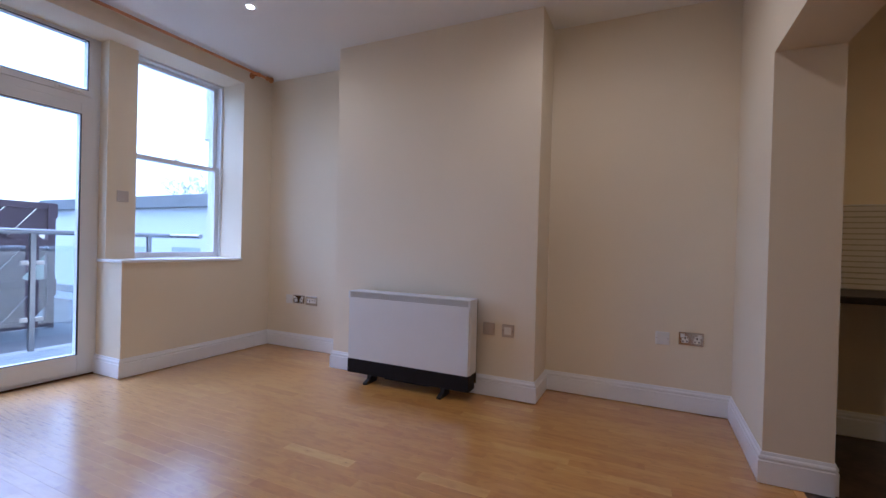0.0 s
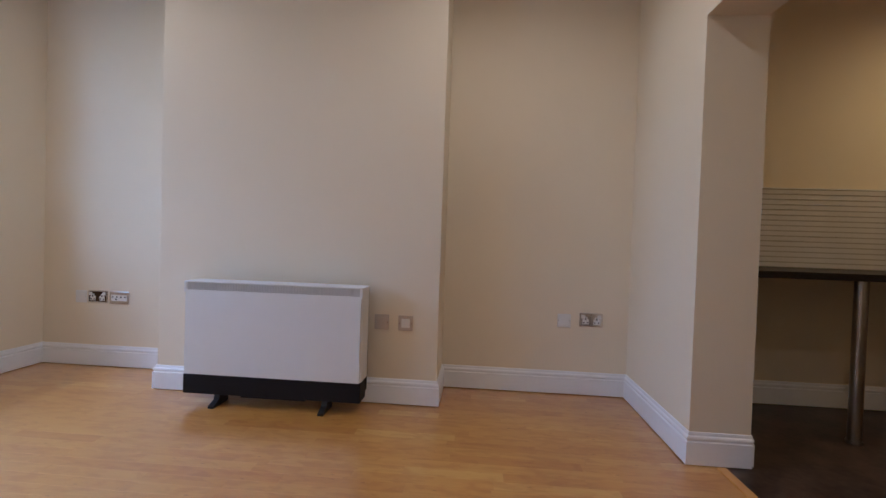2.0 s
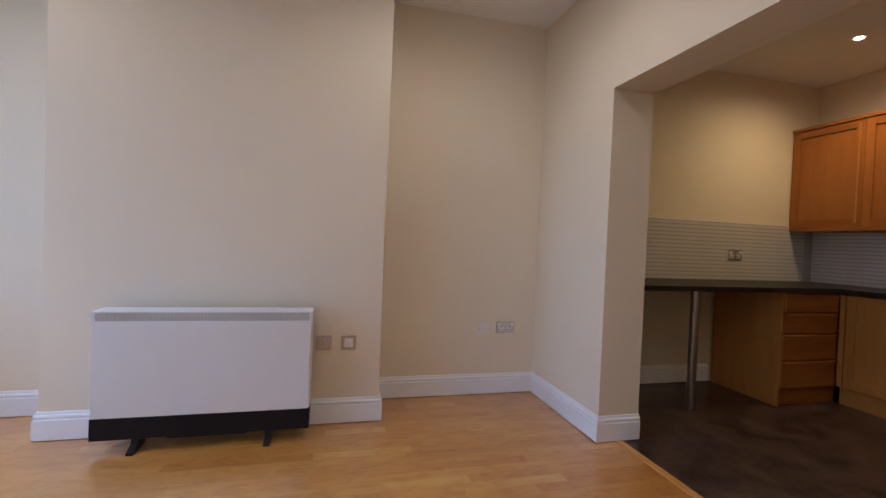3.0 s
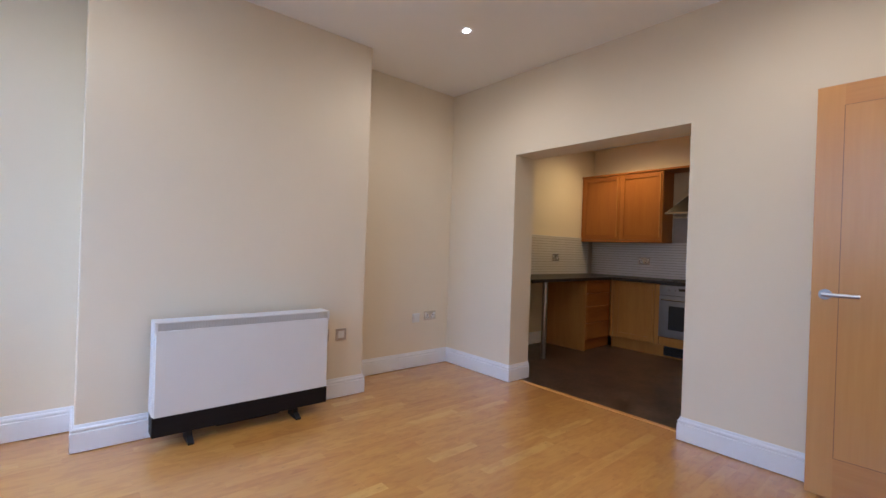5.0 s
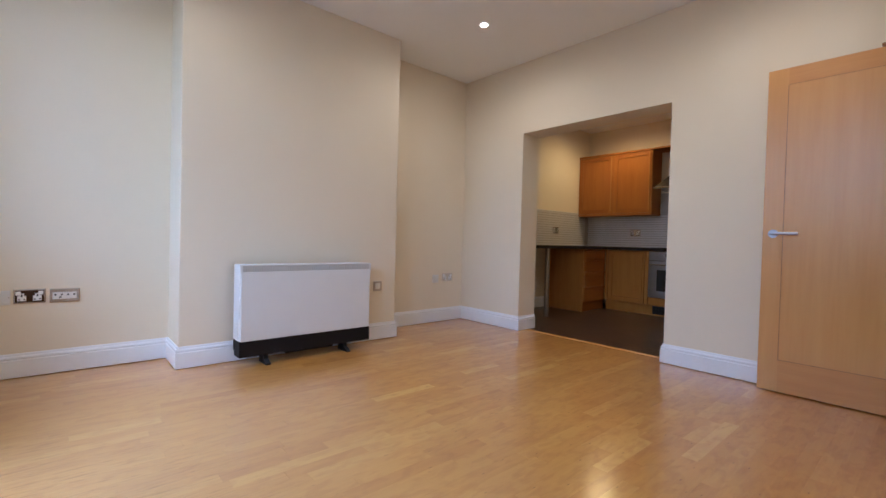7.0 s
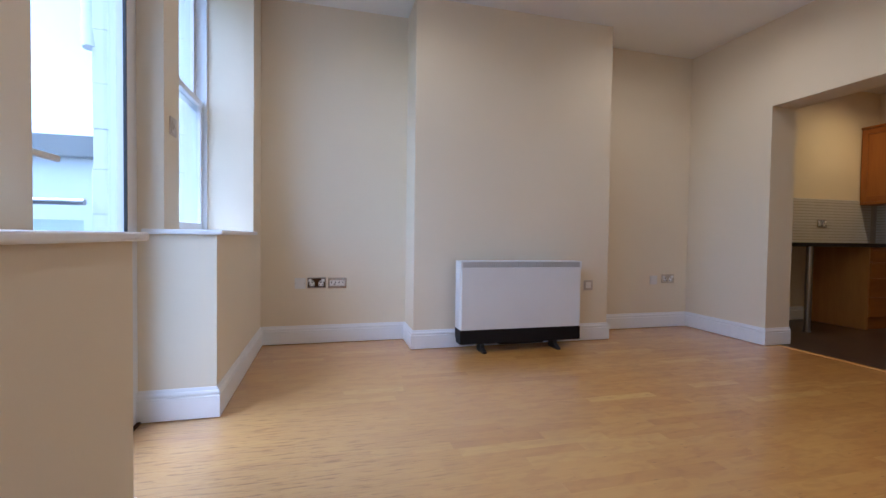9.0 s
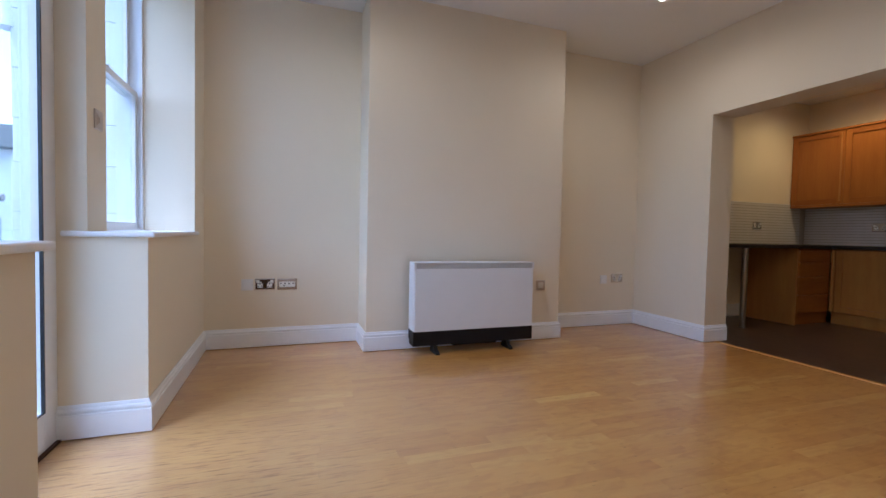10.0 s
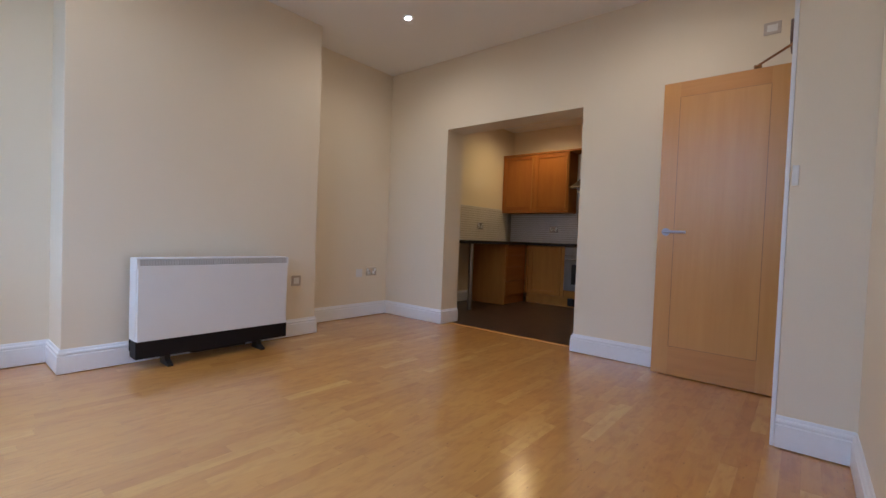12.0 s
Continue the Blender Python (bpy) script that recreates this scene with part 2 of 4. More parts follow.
M["worn"] = material("worn_dark_wood", (0.07, 0.035, 0.02), 0.85, vary=0.3, scale=20, spec=0.2)
# chrome with the reflection of the dark room put into its base colour
M["bronze"] = material("chrome_dark_reflection", (0.10, 0.07, 0.055), 0.12, 1.0, vary=0.05, bump=0.0)
M["brass"] = material("aged_brass", (0.36, 0.21, 0.10), 0.4, 1.0, vary=0.1)
M["closer"] = material("dark_bronze_paint", (0.11, 0.065, 0.05), 0.35, spec=0.4, vary=0.1)


def glass_material(name, tint, rough=0.0, least=0.025):
    """Thin clear glass: mostly clear, with the mirror of its surface growing at grazing angles."""
    m = bpy.data.materials.new(name)
    m.use_nodes = True
    nt = m.node_tree
    nt.nodes.remove(nt.nodes["Principled BSDF"])
    out = nt.nodes["Material Output"]
    tr, gl, mix, fr, pw, ad = (nt.nodes.new("ShaderNode" + k) for k in ("BsdfTransparent", "BsdfGlossy", "MixShader", "LayerWeight", "Math", "Math"))
    tr.inputs[0].default_value = tint
    gl.inputs["Roughness"].default_value = rough
    fr.inputs["Blend"].default_value = 0.5
    pw.operation, ad.operation = "POWER", "MULTIPLY_ADD"
    pw.inputs[1].default_value, ad.inputs[1].default_value, ad.inputs[2].default_value = 5.0, 0.9 - least, least
    nt.links.new(fr.outputs["Facing"], pw.inputs[0])
    nt.links.new(pw.outputs[0], ad.inputs[0])
    nt.links.new(ad.outputs[0], mix.inputs[0])
    nt.links.new(tr.outputs[0], mix.inputs[1])
    nt.links.new(gl.outputs[0], mix.inputs[2])
    nt.links.new(mix.outputs[0], out.inputs[0])
    return m


M["glass"] = glass_material("clear_glass", (0.93, 0.97, 0.97, 1))
M["railglass"] = glass_material("balcony_glass", (0.88, 0.92, 0.94, 1), 0.03, 0.12)


def emitter(name, color, strength):
    m = bpy.data.materials.new(name)
    m.use_nodes = True
    p = m.node_tree.nodes["Principled BSDF"]
    p.inputs["Base Color"].default_value = (0.9, 0.9, 0.88, 1)
    p.inputs["Emission Color"].default_value = (*color, 1)
    p.inputs["Emission Strength"].default_value = strength
    return m


M["bulb"] = emitter("lit_lamp_face", (1.0, 0.86, 0.68), 14)


# mesh helpers
def add_box(bm, x0, x1, y0, y1, z0, z1, bevel=0.0, seg=2):
    """Adds one box, its edges rounded by bevel."""
    b = bmesh.new() if bevel else bm
    vs = [b.verts.new((x, y, z)) for x in (x0, x1) for y in (y0, y1) for z in (z0, z1)]
    for q in ((0, 1, 3, 2), (4, 6, 7, 5), (0, 4, 5, 1), (2, 3, 7, 6), (0, 2, 6, 4), (1, 5, 7, 3)):
        b.faces.new([vs[i] for i in q])
    if bevel:
        bmesh.ops.bevel(b, geom=list(b.edges), offset=bevel, segments=seg, affect="EDGES", profile=0.5)
        tmp = bpy.data.meshes.new("tmp")
        b.to_mesh(tmp)
        b.free()
        bm.from_mesh(tmp)
        bpy.data.meshes.remove(tmp)
    return bm


def boxes(*rows, bevel=0.0, seg=2):
    bm = bmesh.new()
    for r in rows:
        add_box(bm, *r, bevel=bevel, seg=seg)
    return bm


def add_tube(bm, a, b, r, r2=None, n=16):
    """A round bar from a to b."""
    a, b = Vector(a), Vector(b)
    m = Matrix.Translation((a + b) / 2) @ (b - a).to_track_quat("Z", "Y").to_matrix().to_4x4()
    bmesh.ops.create_cone(bm, cap_ends=True, segments=n, radius1=r, radius2=r if r2 is None else r2, depth=(b - a).length, matrix=m)
    return bm


def tube(a, b, r, r2=None, n=16):
    return add_tube(bmesh.new(), a, b, r, r2, n)


def lathe(profile, n=24):
    """A turned shape round z from (radius, height) pairs."""
    bm = bmesh.new()
    rings = [[bm.verts.new((r * math.cos(2 * math.pi * i / n), r * math.sin(2 * math.pi * i / n), z)) for i in range(n)] for r, z in profile]
    for lo, hi in zip(rings, rings[1:]):
        for i in range(n):
            bm.faces.new((lo[i], lo[(i + 1) % n], hi[(i + 1) % n], hi[i]))
    bm.faces.new(rings[0][::-1])
    bm.faces.new(rings[-1])
    return bm


def smooth(ob, on=True):
    for f in ob.data.polygons:
        f.use_smooth = on
    return ob


def mesh_ob(name, bm, mat, soft=False):
    bmesh.ops.recalc_face_normals(bm, faces=bm.faces)
    me = bpy.data.meshes.new(name)
    bm.to_mesh(me)
    bm.free()
    me.materials.append(mat)
    ob = new(name, me)
    return smooth(ob) if soft else ob


def part(name, bm, mat, parent, label="", soft=False):
    """One mesh under a thing or a part."""
    ob = mesh_ob(name, bm, mat, soft)
    ob.parent = parent
    if label:
        ob["label"] = label
    return ob


def thing(name, at, label, category, group=""):
    return tagged(set_at(new(name), at), label, category, group)


def set_at(ob, at):
    ob.location = at
    return ob


def structure(name, bm, mat, label="", category=""):
    return tagged(mesh_ob(name, bm, mat), label, category, kind="structure")


# the rooms
CEIL, KCEIL = 2.73, 2.66
HEAD = 2.60
structure("wall_north", boxes((-0.45, 4.08, 0.018, 0.30, -0.02, 2.85)), M["wall"], "cream painted plaster wall of the living room", "wall")
structure("chimney_breast", boxes((1.143, 2.884, -0.342, 0.06, -0.02, 2.80), bevel=0.005), M["wall"], "cream painted chimney breast standing into the room", "wall")
structure("wall_west", boxes(
    (-0.45, -0.018, -0.33, 0.018, -0.02, 2.85),
    (-0.45, -0.018, -3.38, -0.33, HEAD, 2.85),
    (-0.45, -0.018, -1.389, -0.33, -0.02, 0.878),
    (-0.45, -0.24, -1.389, -1.175, 0.878, HEAD),
    (-0.45, -0.018, -3.38, -2.32, -0.02, 0.860),
    (-0.45, -0.24, -2.535, -2.32, 0.860, HEAD),
    (-0.45, -0.018, -4.07, -3.38, -0.02, 2.85)), M["wall"], "cream painted window wall with deep reveals and low walls under the windows", "wall")
structure("wall_east", boxes(
    (4.08, 4.345, -0.832, 0.30, -0.02, 2.85),
    (4.08, 4.345, -2.266, -0.832, 2.014, 2.85),
    (4.08, 4.345, -3.76, -2.266, -0.02, 2.85)), M["wall"], "cream painted wall with a wide plain opening to the kitchen", "wall")
DOORWAY = "cream painted wall round the entrance doorway"
structure("wall_lobby_west", boxes((3.14, 3.21, -3.92, -3.645, -0.02, 2.85)), M["wall"], DOORWAY, "wall")
structure("wall_lobby_east", boxes((3.97, 4.08, -3.76, -3.645, -0.02, 2.85)), M["wall"], DOORWAY, "wall")
structure("wall_lobby_head", boxes((3.21, 3.97, -3.76, -3.645, 2.06, 2.85)), M["wall"], DOORWAY, "wall")
structure("wall_south", boxes((-0.45, 3.21, -4.07, -3.92, -0.02, 2.85)), M["wall"], "cream painted plaster wall", "wall")
for side, row in (("south", (3.21, 5.0, -5.12, -5.0, -0.02, 2.85)), ("west", (3.09, 3.21, -5.0, -4.07, -0.02, 2.85)), ("east", (5.0, 5.12, -5.12, -3.76, -0.02, 2.85))):
    structure("wall_hall_" + side, boxes(row), M["wall"], "cream painted wall of the hall behind the door", "wall")
structure("floor_hall", boxes((3.21, 5.0, -5.0, -3.66, -0.04, -0.001)), M["cablight"], "wood floor of the hall", "floor")
structure("ceiling", boxes((-0.02, 4.08, -3.93, 0.018, CEIL, 2.85), (3.21, 5.12, -5.12, -3.76, 2.5, 2.6)), M["ceiling"], "white painted plaster ceiling", "ceiling")
for side, row in (("north", (4.345, 7.0, 0.06, 0.30, -0.02, 2.85)), ("east", (6.87, 7.0, -3.1, 0.06, -0.02, 2.85)), ("south", (4.345, 7.0, -3.2, -3.1, -0.02, 2.85))):
    structure("wall_kitchen_" + side, boxes(row), M["wall"], "cream painted wall of the kitchen", "wall")
structure("ceiling_kitchen", boxes((4.345, 6.87, -3.1, 0.06, KCEIL, 2.85)), M["ceiling"], "white painted kitchen ceiling", "ceiling")
structure("floor_kitchen", boxes((4.225, 6.87, -3.1, 0.06, -0.03, 0.0)), M["vinyl"], "dark brown slate-pattern vinyl kitchen floor", "floor")
structure("roof_slab", boxes((-0.6, 7.2, -5.3, 0.5, 2.86, 3.0)), M["fascia"], "flat roof over the rooms", "roof")

# skirting: a moulded board swept along each wall
SKIRT = [(0.0, 0.006), (0.018, 0.006), (0.018, 0.108), (0.012, 0.112), (0.012, 0.115), (0.016, 0.119), (0.0165, 0.126), (0.014, 0.132), (0.008, 0.136), (0.008, 0.140), (0.005, 0.150), (0.0, 0.150)]


def skirting(points, height=1.0):
    """Sweeps the moulding along wall points; the room lies on the left of the way."""
    bm = bmesh.new()
    pts = [Vector((x, y)) for x, y in points]
    rings = []
    for i, p in enumerate(pts):
        d0 = (p - pts[i - 1]).normalized() if i else (pts[1] - p).normalized()
        d1 = (pts[i + 1] - p).normalized() if i < len(pts) - 1 else d0
        n0, n1 = Vector((-d0.y, d0.x)), Vector((-d1.y, d1.x))
        n = (n0 + n1) / (1 + n0.dot(n1))
        rings.append([bm.verts.new((p.x + n.x * o, p.y + n.y * o, z * height)) for o, z in SKIRT])
    k = len(SKIRT)
    for a, b in zip(rings, rings[1:]):
        for j in range(k):
            bm.faces.new((a[j], a[(j + 1) % k], b[(j + 1) % k], b[j]))
    bm.faces.new(rings[0])
    bm.faces.new(rings[-1][::-1])
    return bm


structure("baseboard_kitchen_wall", skirting([(4.345, -0.832), (4.08, -0.832), (4.08, 0.018), (2.884, 0.018), (2.884, -0.342), (1.143, -0.342), (1.143, 0.018), (-0.018, 0.018), (-0.018, -1.389), (-0.35, -1.389)]), M["gloss"], "white gloss moulded skirting board", "skirting board")
structure("baseboard_east", skirting([(4.08, -3.645), (4.08, -2.266), (4.345, -2.266)]), M["gloss"], "white gloss moulded skirting board", "skirting board")
structure("baseboard_south", skirting([(-0.35, -2.32), (-0.018, -2.32), (-0.018, -3.92), (3.14, -3.92), (3.14, -3.645)]), M["gloss"], "white gloss moulded skirting board", "skirting board")
structure("baseboard_kitchen", skirting([(5.75, 0.06), (4.345, 0.06), (4.345, -0.832)]), M["gloss"], "white gloss skirting board in the kitchen", "skirting board")
structure("threshold", boxes((4.193, 4.235, -2.248, -0.85, -0.01, 0.006), bevel=0.003), M["oak"], "thin wooden threshold strip between two floors", "threshold")

# window sills
for y0, y1, zs in ((-1.41, -0.332, 0.902), (-3.378, -2.285, 0.884)):
    structure("window_sill", boxes((-0.33, 0.012, y0, y1, zs - 0.024, zs), bevel=0.008, seg=3), M["gloss"], "white gloss window board with a rounded nose", "window sill")


def sash_window(name, y0, y1, z0, z1, x=-0.325):
    """A box sash window: frame, two sashes one behind the other, meeting rails, catch, glass."""
    w = tagged(set_at(new(name), (x, (y0 + y1) / 2, z0)), "white painted sliding sash window with two panes", "window", kind="structure")
    h, b, H = (y1 - y0) / 2, z0, z1 - z0
    fr = part("window_frame", boxes((-0.13, 0.0, -h, -h + 0.012, 0, H), (-0.13, 0.0, h - 0.012, h, 0, H), (-0.13, 0.0, -h + 0.012, h - 0.012, H - 0.012, H), (-0.13, 0.0, -h + 0.012, h - 0.012, 0, 0.012),
        (0.0, 0.012, -h, -h + 0.02, 0.0, H), (0.0, 0.012, h - 0.02, h, 0.0, H), (0.0, 0.012, -h + 0.02, h - 0.02, H - 0.02, H)), M["upvc"], w)
    mid = H * 0.508
    i = h - 0.013
    for nm, xx, za, zb, lowrail, toprail in (("lower_sash", -0.035, 0.013, mid + 0.018, 0.035, 0.036), ("upper_sash", -0.077, mid - 0.018, H - 0.013, 0.036, 0.03)):
        s = part(nm, boxes((xx - 0.018, xx + 0.018, -i, -i + 0.04, za, zb), (xx - 0.018, xx + 0.018, i - 0.04, i, za, zb), (xx - 0.018, xx + 0.018, -i + 0.04, i - 0.04, za, za + lowrail), (xx - 0.018, xx + 0.018, -i + 0.04, i - 0.04, zb - toprail, zb)), M["upvc"], w)
        g = part("pane", boxes((xx - 0.003, xx + 0.003, -i + 0.035, i - 0.035, za + lowrail - 0.005, zb - toprail + 0.005)), M["glass"], s)
        g.visible_shadow = False
    c = boxes((-0.045, -0.02, -0.03, 0.03, mid + 0.018, mid + 0.026), bevel=0.002)
    add_tube(c, (-0.035, 0.0, mid + 0.026), (-0.035, 0.0, mid + 0.04), 0.007)
    add_tube(c, (-0.035, 0.0, mid + 0.038), (-0.03, 0.055, mid + 0.046), 0.004)
    part("catch", c, M["chrome"], w)
    return w


sash_window("window_1", -1.215, -0.33, 0.902, HEAD)
sash_window("window_2", -3.38, -2.50, 0.884, HEAD)


def balcony_door():
    """A glazed balcony door with a transom light above it, in one white frame."""
    x, ya, yb = -0.35, -2.32, -1.389
    d = tagged(set_at(new("door_1"), (x, (ya + yb) / 2, 0)), "white glazed balcony door with a top light above it", "door", kind="structure")
    h = (yb - ya) / 2
    z1 = HEAD
    part("door_frame", boxes((-0.07, 0.0, -h, -h + 0.05, 0.0, z1), (-0.07, 0.0, h - 0.05, h, 0.0, z1), (-0.07, 0.0, -h + 0.05, h - 0.05, z1 - 0.02, z1), (-0.07, 0.0, -h + 0.05, h - 0.05, 2.085, 2.14), (-0.07, 0.0, -h + 0.05, h - 0.05, 0.0, 0.03), (-0.0, 0.012, -h, -h + 0.022, 0.0, z1)), M["upvc"], d)
    i = h - 0.052
    leaf = part("door_leaf", boxes((-0.06, 0.008, -i, -i + 0.075, 0.032, 2.083), (-0.06, 0.008, i - 0.075, i, 0.032, 2.083), (-0.06, 0.008, -i + 0.075, i - 0.075, 0.032, 0.17), (-0.06, 0.008, -i + 0.075, i - 0.075, 2.0, 2.083), bevel=0.003), M["upvc"], d)
    g = part("pane", boxes((-0.03, -0.024, -i + 0.07, i - 0.07, 0.165, 2.005)), M["glass"], leaf)
    g.visible_shadow = False
    part("gasket", boxes((0.0, 0.0115, -i + 0.073, -i + 0.081, 0.168, 2.002), (0.0, 0.0115, i - 0.081, i - 0.073, 0.168, 2.002), (0.003, 0.0095, -i + 0.079, i - 0.079, 0.168, 0.173), (0.003, 0.0095, -i + 0.079, i - 0.079, 1.997, 2.002)), M["black"], leaf)
    top = part("transom", boxes((-0.06, 0.006, -i, -i + 0.034, 2.142, z1 - 0.021), (-0.06, 0.006, i - 0.034, i, 2.142, z1 - 0.021), (-0.06, 0.006, -i + 0.034, i - 0.034, 2.142, 2.19), (-0.06, 0.006, -i + 0.034, i - 0.034, z1 - 0.034, z1 - 0.021), bevel=0.003), M["upvc"], d)
    g = part("pane", boxes((-0.03, -0.024, -i + 0.03, i - 0.03, 2.185, z1 - 0.028)), M["glass"], top)
    g.visible_shadow = False
    part("gasket", boxes((0.0, 0.0095, -i + 0.032, i - 0.032, 2.187, 2.193), (0.0, 0.0095, -i + 0.032, i - 0.032, z1 - 0.037, z1 - 0.031), (0.0, 0.0095, i - 0.038, i - 0.032, 2.193, z1 - 0.037)), M["black"], top)
    hb = boxes((0.006, 0.016, 0.17, 0.25, 2.15, 2.175), bevel=0.003)
    add_box(hb, 0.016, 0.032, 0.19, 0.33, 2.155, 2.170, bevel=0.004)
    part("catch", hb, M["whiteplastic"], d)
    hn = boxes((0.008, 0.02, -i + 0.02, -i + 0.055, 0.95, 1.17), bevel=0.004)
    add_tube(hn, (0.02, -i + 0.038, 1.10), (0.062, -i + 0.038, 1.10), 0.009)
    add_box(hn, 0.05, 0.068, -i + 0.03, -i + 0.16, 1.09, 1.11, bevel=0.006)
    part("door_handle", hn, M["whiteplastic"], d)
    part("threshold_bar", boxes((0.001, 0.018, -h + 0.005, h - 0.005, 0.0, 0.012), bevel=0.003), M["worn"], d, "dark worn wooden threshold bar")
    return d


balcony_door()

# entrance door, opened against the wall
def entrance_door():
    X, y0, y1, H = 3.955, -3.614, -2.902, 2.035
    d = thing("entrance_door", (X + 0.022, y1, 0.008), "open oak veneered door with inlaid lines and a satin lever handle", "door")
    L = y1 - y0
    z = H - 0.008
    part("leaf", boxes((-0.022, 0.022, -L, 0, 0, z), bevel=0.0015), M["oak"], d)
    st = 0.105
    part("rail", boxes((-0.0228, -0.0215, -L + st, -st, z - st, z - 0.002), (-0.0228, -0.0215, -L + st, -st, 0.002, 0.20)), M["oakdark"], d)
    part("inlay", boxes((-0.0234, -0.022, -L + st, -st, z - st - 0.001, z - st + 0.001), (-0.0234, -0.022, -L + st, -st, 0.199, 0.202), (-0.0234, -0.022, -st - 0.0015, -st + 0.0015, 0.199, z - st), (-0.0234, -0.022, -L + st - 0.0015, -L + st + 0.0015, 0.199, z - st)), M["oakmark"], d)
    h = part("handle", tube((-0.022, -0.055, 0.995), (-0.03, -0.055, 0.995), 0.026, n=28), M["steel"], d, "satin nickel lever handle", soft=False)
    lev = tube((-0.03, -0.055, 0.995), (-0.066, -0.055, 0.995), 0.009)
    add_tube(lev, (-0.062, -0.046, 0.995), (-0.062, -0.185, 0.995), 0.0095)
    part("lever", lev, M["steel"], h)
    part("latch", boxes((-0.008, 0.008, -0.001, 0.006, 0.985, 1.005), bevel=0.002), M["nickel"], d)
    for k in (0.22, 1.0, 1.78):
        part("hinge", tube((-0.028, -L - 0.004, k), (-0.028, -L - 0.004, k + 0.1), 0.007), M["brass"], d, "dull brass hinge")
    return d


entrance_door()
structure("door_2", boxes((3.19, 3.215, -3.78, -3.645, 0, 2.06), (3.965, 3.99, -3.78, -3.645, 0, 2.06), (3.215, 3.965, -3.78, -3.645, 2.045, 2.07),
    (3.965, 4.045, -3.643, -3.627, 0, 2.13), (3.142, 3.215, -3.643, -3.627, 0, 2.13), (3.215, 3.965, -3.643, -3.627, 2.05, 2.13)), M["gloss"], "white gloss lining and architrave of the entrance doorway", "door frame")


contact = thing("door_contact", (3.14, -3.665, 1.20), "small white plastic contact box on the wall edge by the doorway", "door contact")
part("case", boxes((-0.014, 0.0, -0.012, 0.012, 0.0, 0.09), bevel=0.003), M["whiteplastic"], contact)
part("lid", boxes((-0.017, -0.0135, -0.010, 0.010, 0.004, 0.086), bevel=0.001), M["whiteplastic"], contact)


def door_closer():
    c = thing("door_closer", (3.86, -3.627, 2.085), "overhead door closer with a long arm above the open door", "door closer")
    part("body", boxes((-0.13, 0.1, 0.0, 0.035, 0.0, 0.12), bevel=0.006), M["closer"], c, "dark bronze closer body")
    part("arm", add_tube(tube((-0.08, 0.03, -0.008), (0.095, 0.194, -0.033), 0.007, n=10), (-0.08, 0.022, -0.012), (-0.08, 0.022, 0.0), 0.01), M["brass"], c)
    part("bracket", boxes((0.085, 0.125, 0.175, 0.215, -0.042, -0.030), bevel=0.003), M["brass"], c)


door_closer()


# storage heater
def storage_heater():
    x0, x1, yf, yb = 1.462, 2.487, -0.555, -0.42
    h = thing("storage_heater", ((x0 + x1) / 2, (yf + yb) / 2, 0), "white storage heater with a black base panel on the wood floor", "storage heater")
    w, d = (x1 - x0) / 2, (yb - yf) / 2
    part("casing", boxes((-w, w, -d + 0.012, d, 0.179, 0.700), bevel=0.006), M["heater"], h)
    part("front_panel", boxes((-w + 0.008, w - 0.008, -d - 0.004, -d + 0.014, 0.178, 0.654), bevel=0.003), M["heater"], h)
    part("top_rim", boxes((-w, w, -d - 0.004, d, 0.695, 0.703), (-w, -w + 0.018, -d - 0.004, -d + 0.012, 0.64, 0.70), (w - 0.018, w, -d - 0.004, -d + 0.012, 0.64, 0.70), bevel=0.003), M["heater"], h)
    g = bmesh.new()
    for k in range(64):
        x = -w + 0.03 + k * (2 * w - 0.06) / 63
        add_box(g, x - 0.0045, x + 0.0045, -d - 0.002, -d + 0.003, 0.657, 0.692)
    add_box(g, -w + 0.018, w - 0.018, -d + 0.002, -d + 0.0125, 0.650, 0.697)
    part("grille", g, M["grille"], h, "grey slotted outlet grille")
    for sx in (-0.3, 0.3):
        part("wall_bracket", boxes((sx - 0.02, sx + 0.02, d - 0.002, d + 0.077, 0.45, 0.48)), M["heater"], h)
    part("base_panel", boxes((-w + 0.002, w - 0.002, -d - 0.002, d - 0.02, 0.068, 0.177), bevel=0.004), M["darkmetal"], h, "black lower panel")
    part("back_plate", boxes((-w + 0.004, w - 0.002, d + 0.0005, d + 0.008, 0.10, 0.692), bevel=0.002), M["darkmetal"], h, "dark back plate")
    part("tray", boxes((-w + 0.33, w - 0.32, -d + 0.02, d - 0.02, 0.052, 0.07), bevel=0.003), M["darkmetal"], h)
    for sx in (-w + 0.19, w - 0.21):
        f = bmesh.new()
        side = [(-d - 0.034, 0.0), (-d - 0.034, 0.012), (-d + 0.02, 0.034), (-d + 0.03, 0.068), (d - 0.03, 0.068), (d - 0.02, 0.0)]
        rings = [[f.verts.new((sx + o, y, z)) for y, z in side] for o in (-0.016, 0.016)]
        for ring in rings:
            f.faces.new(ring)
        for k in range(6):
            f.faces.new((rings[0][k], rings[0][(k + 1) % 6], rings[1][(k + 1) % 6], rings[1][k]))
        part("foot", f, M["black"], h)


storage_heater()



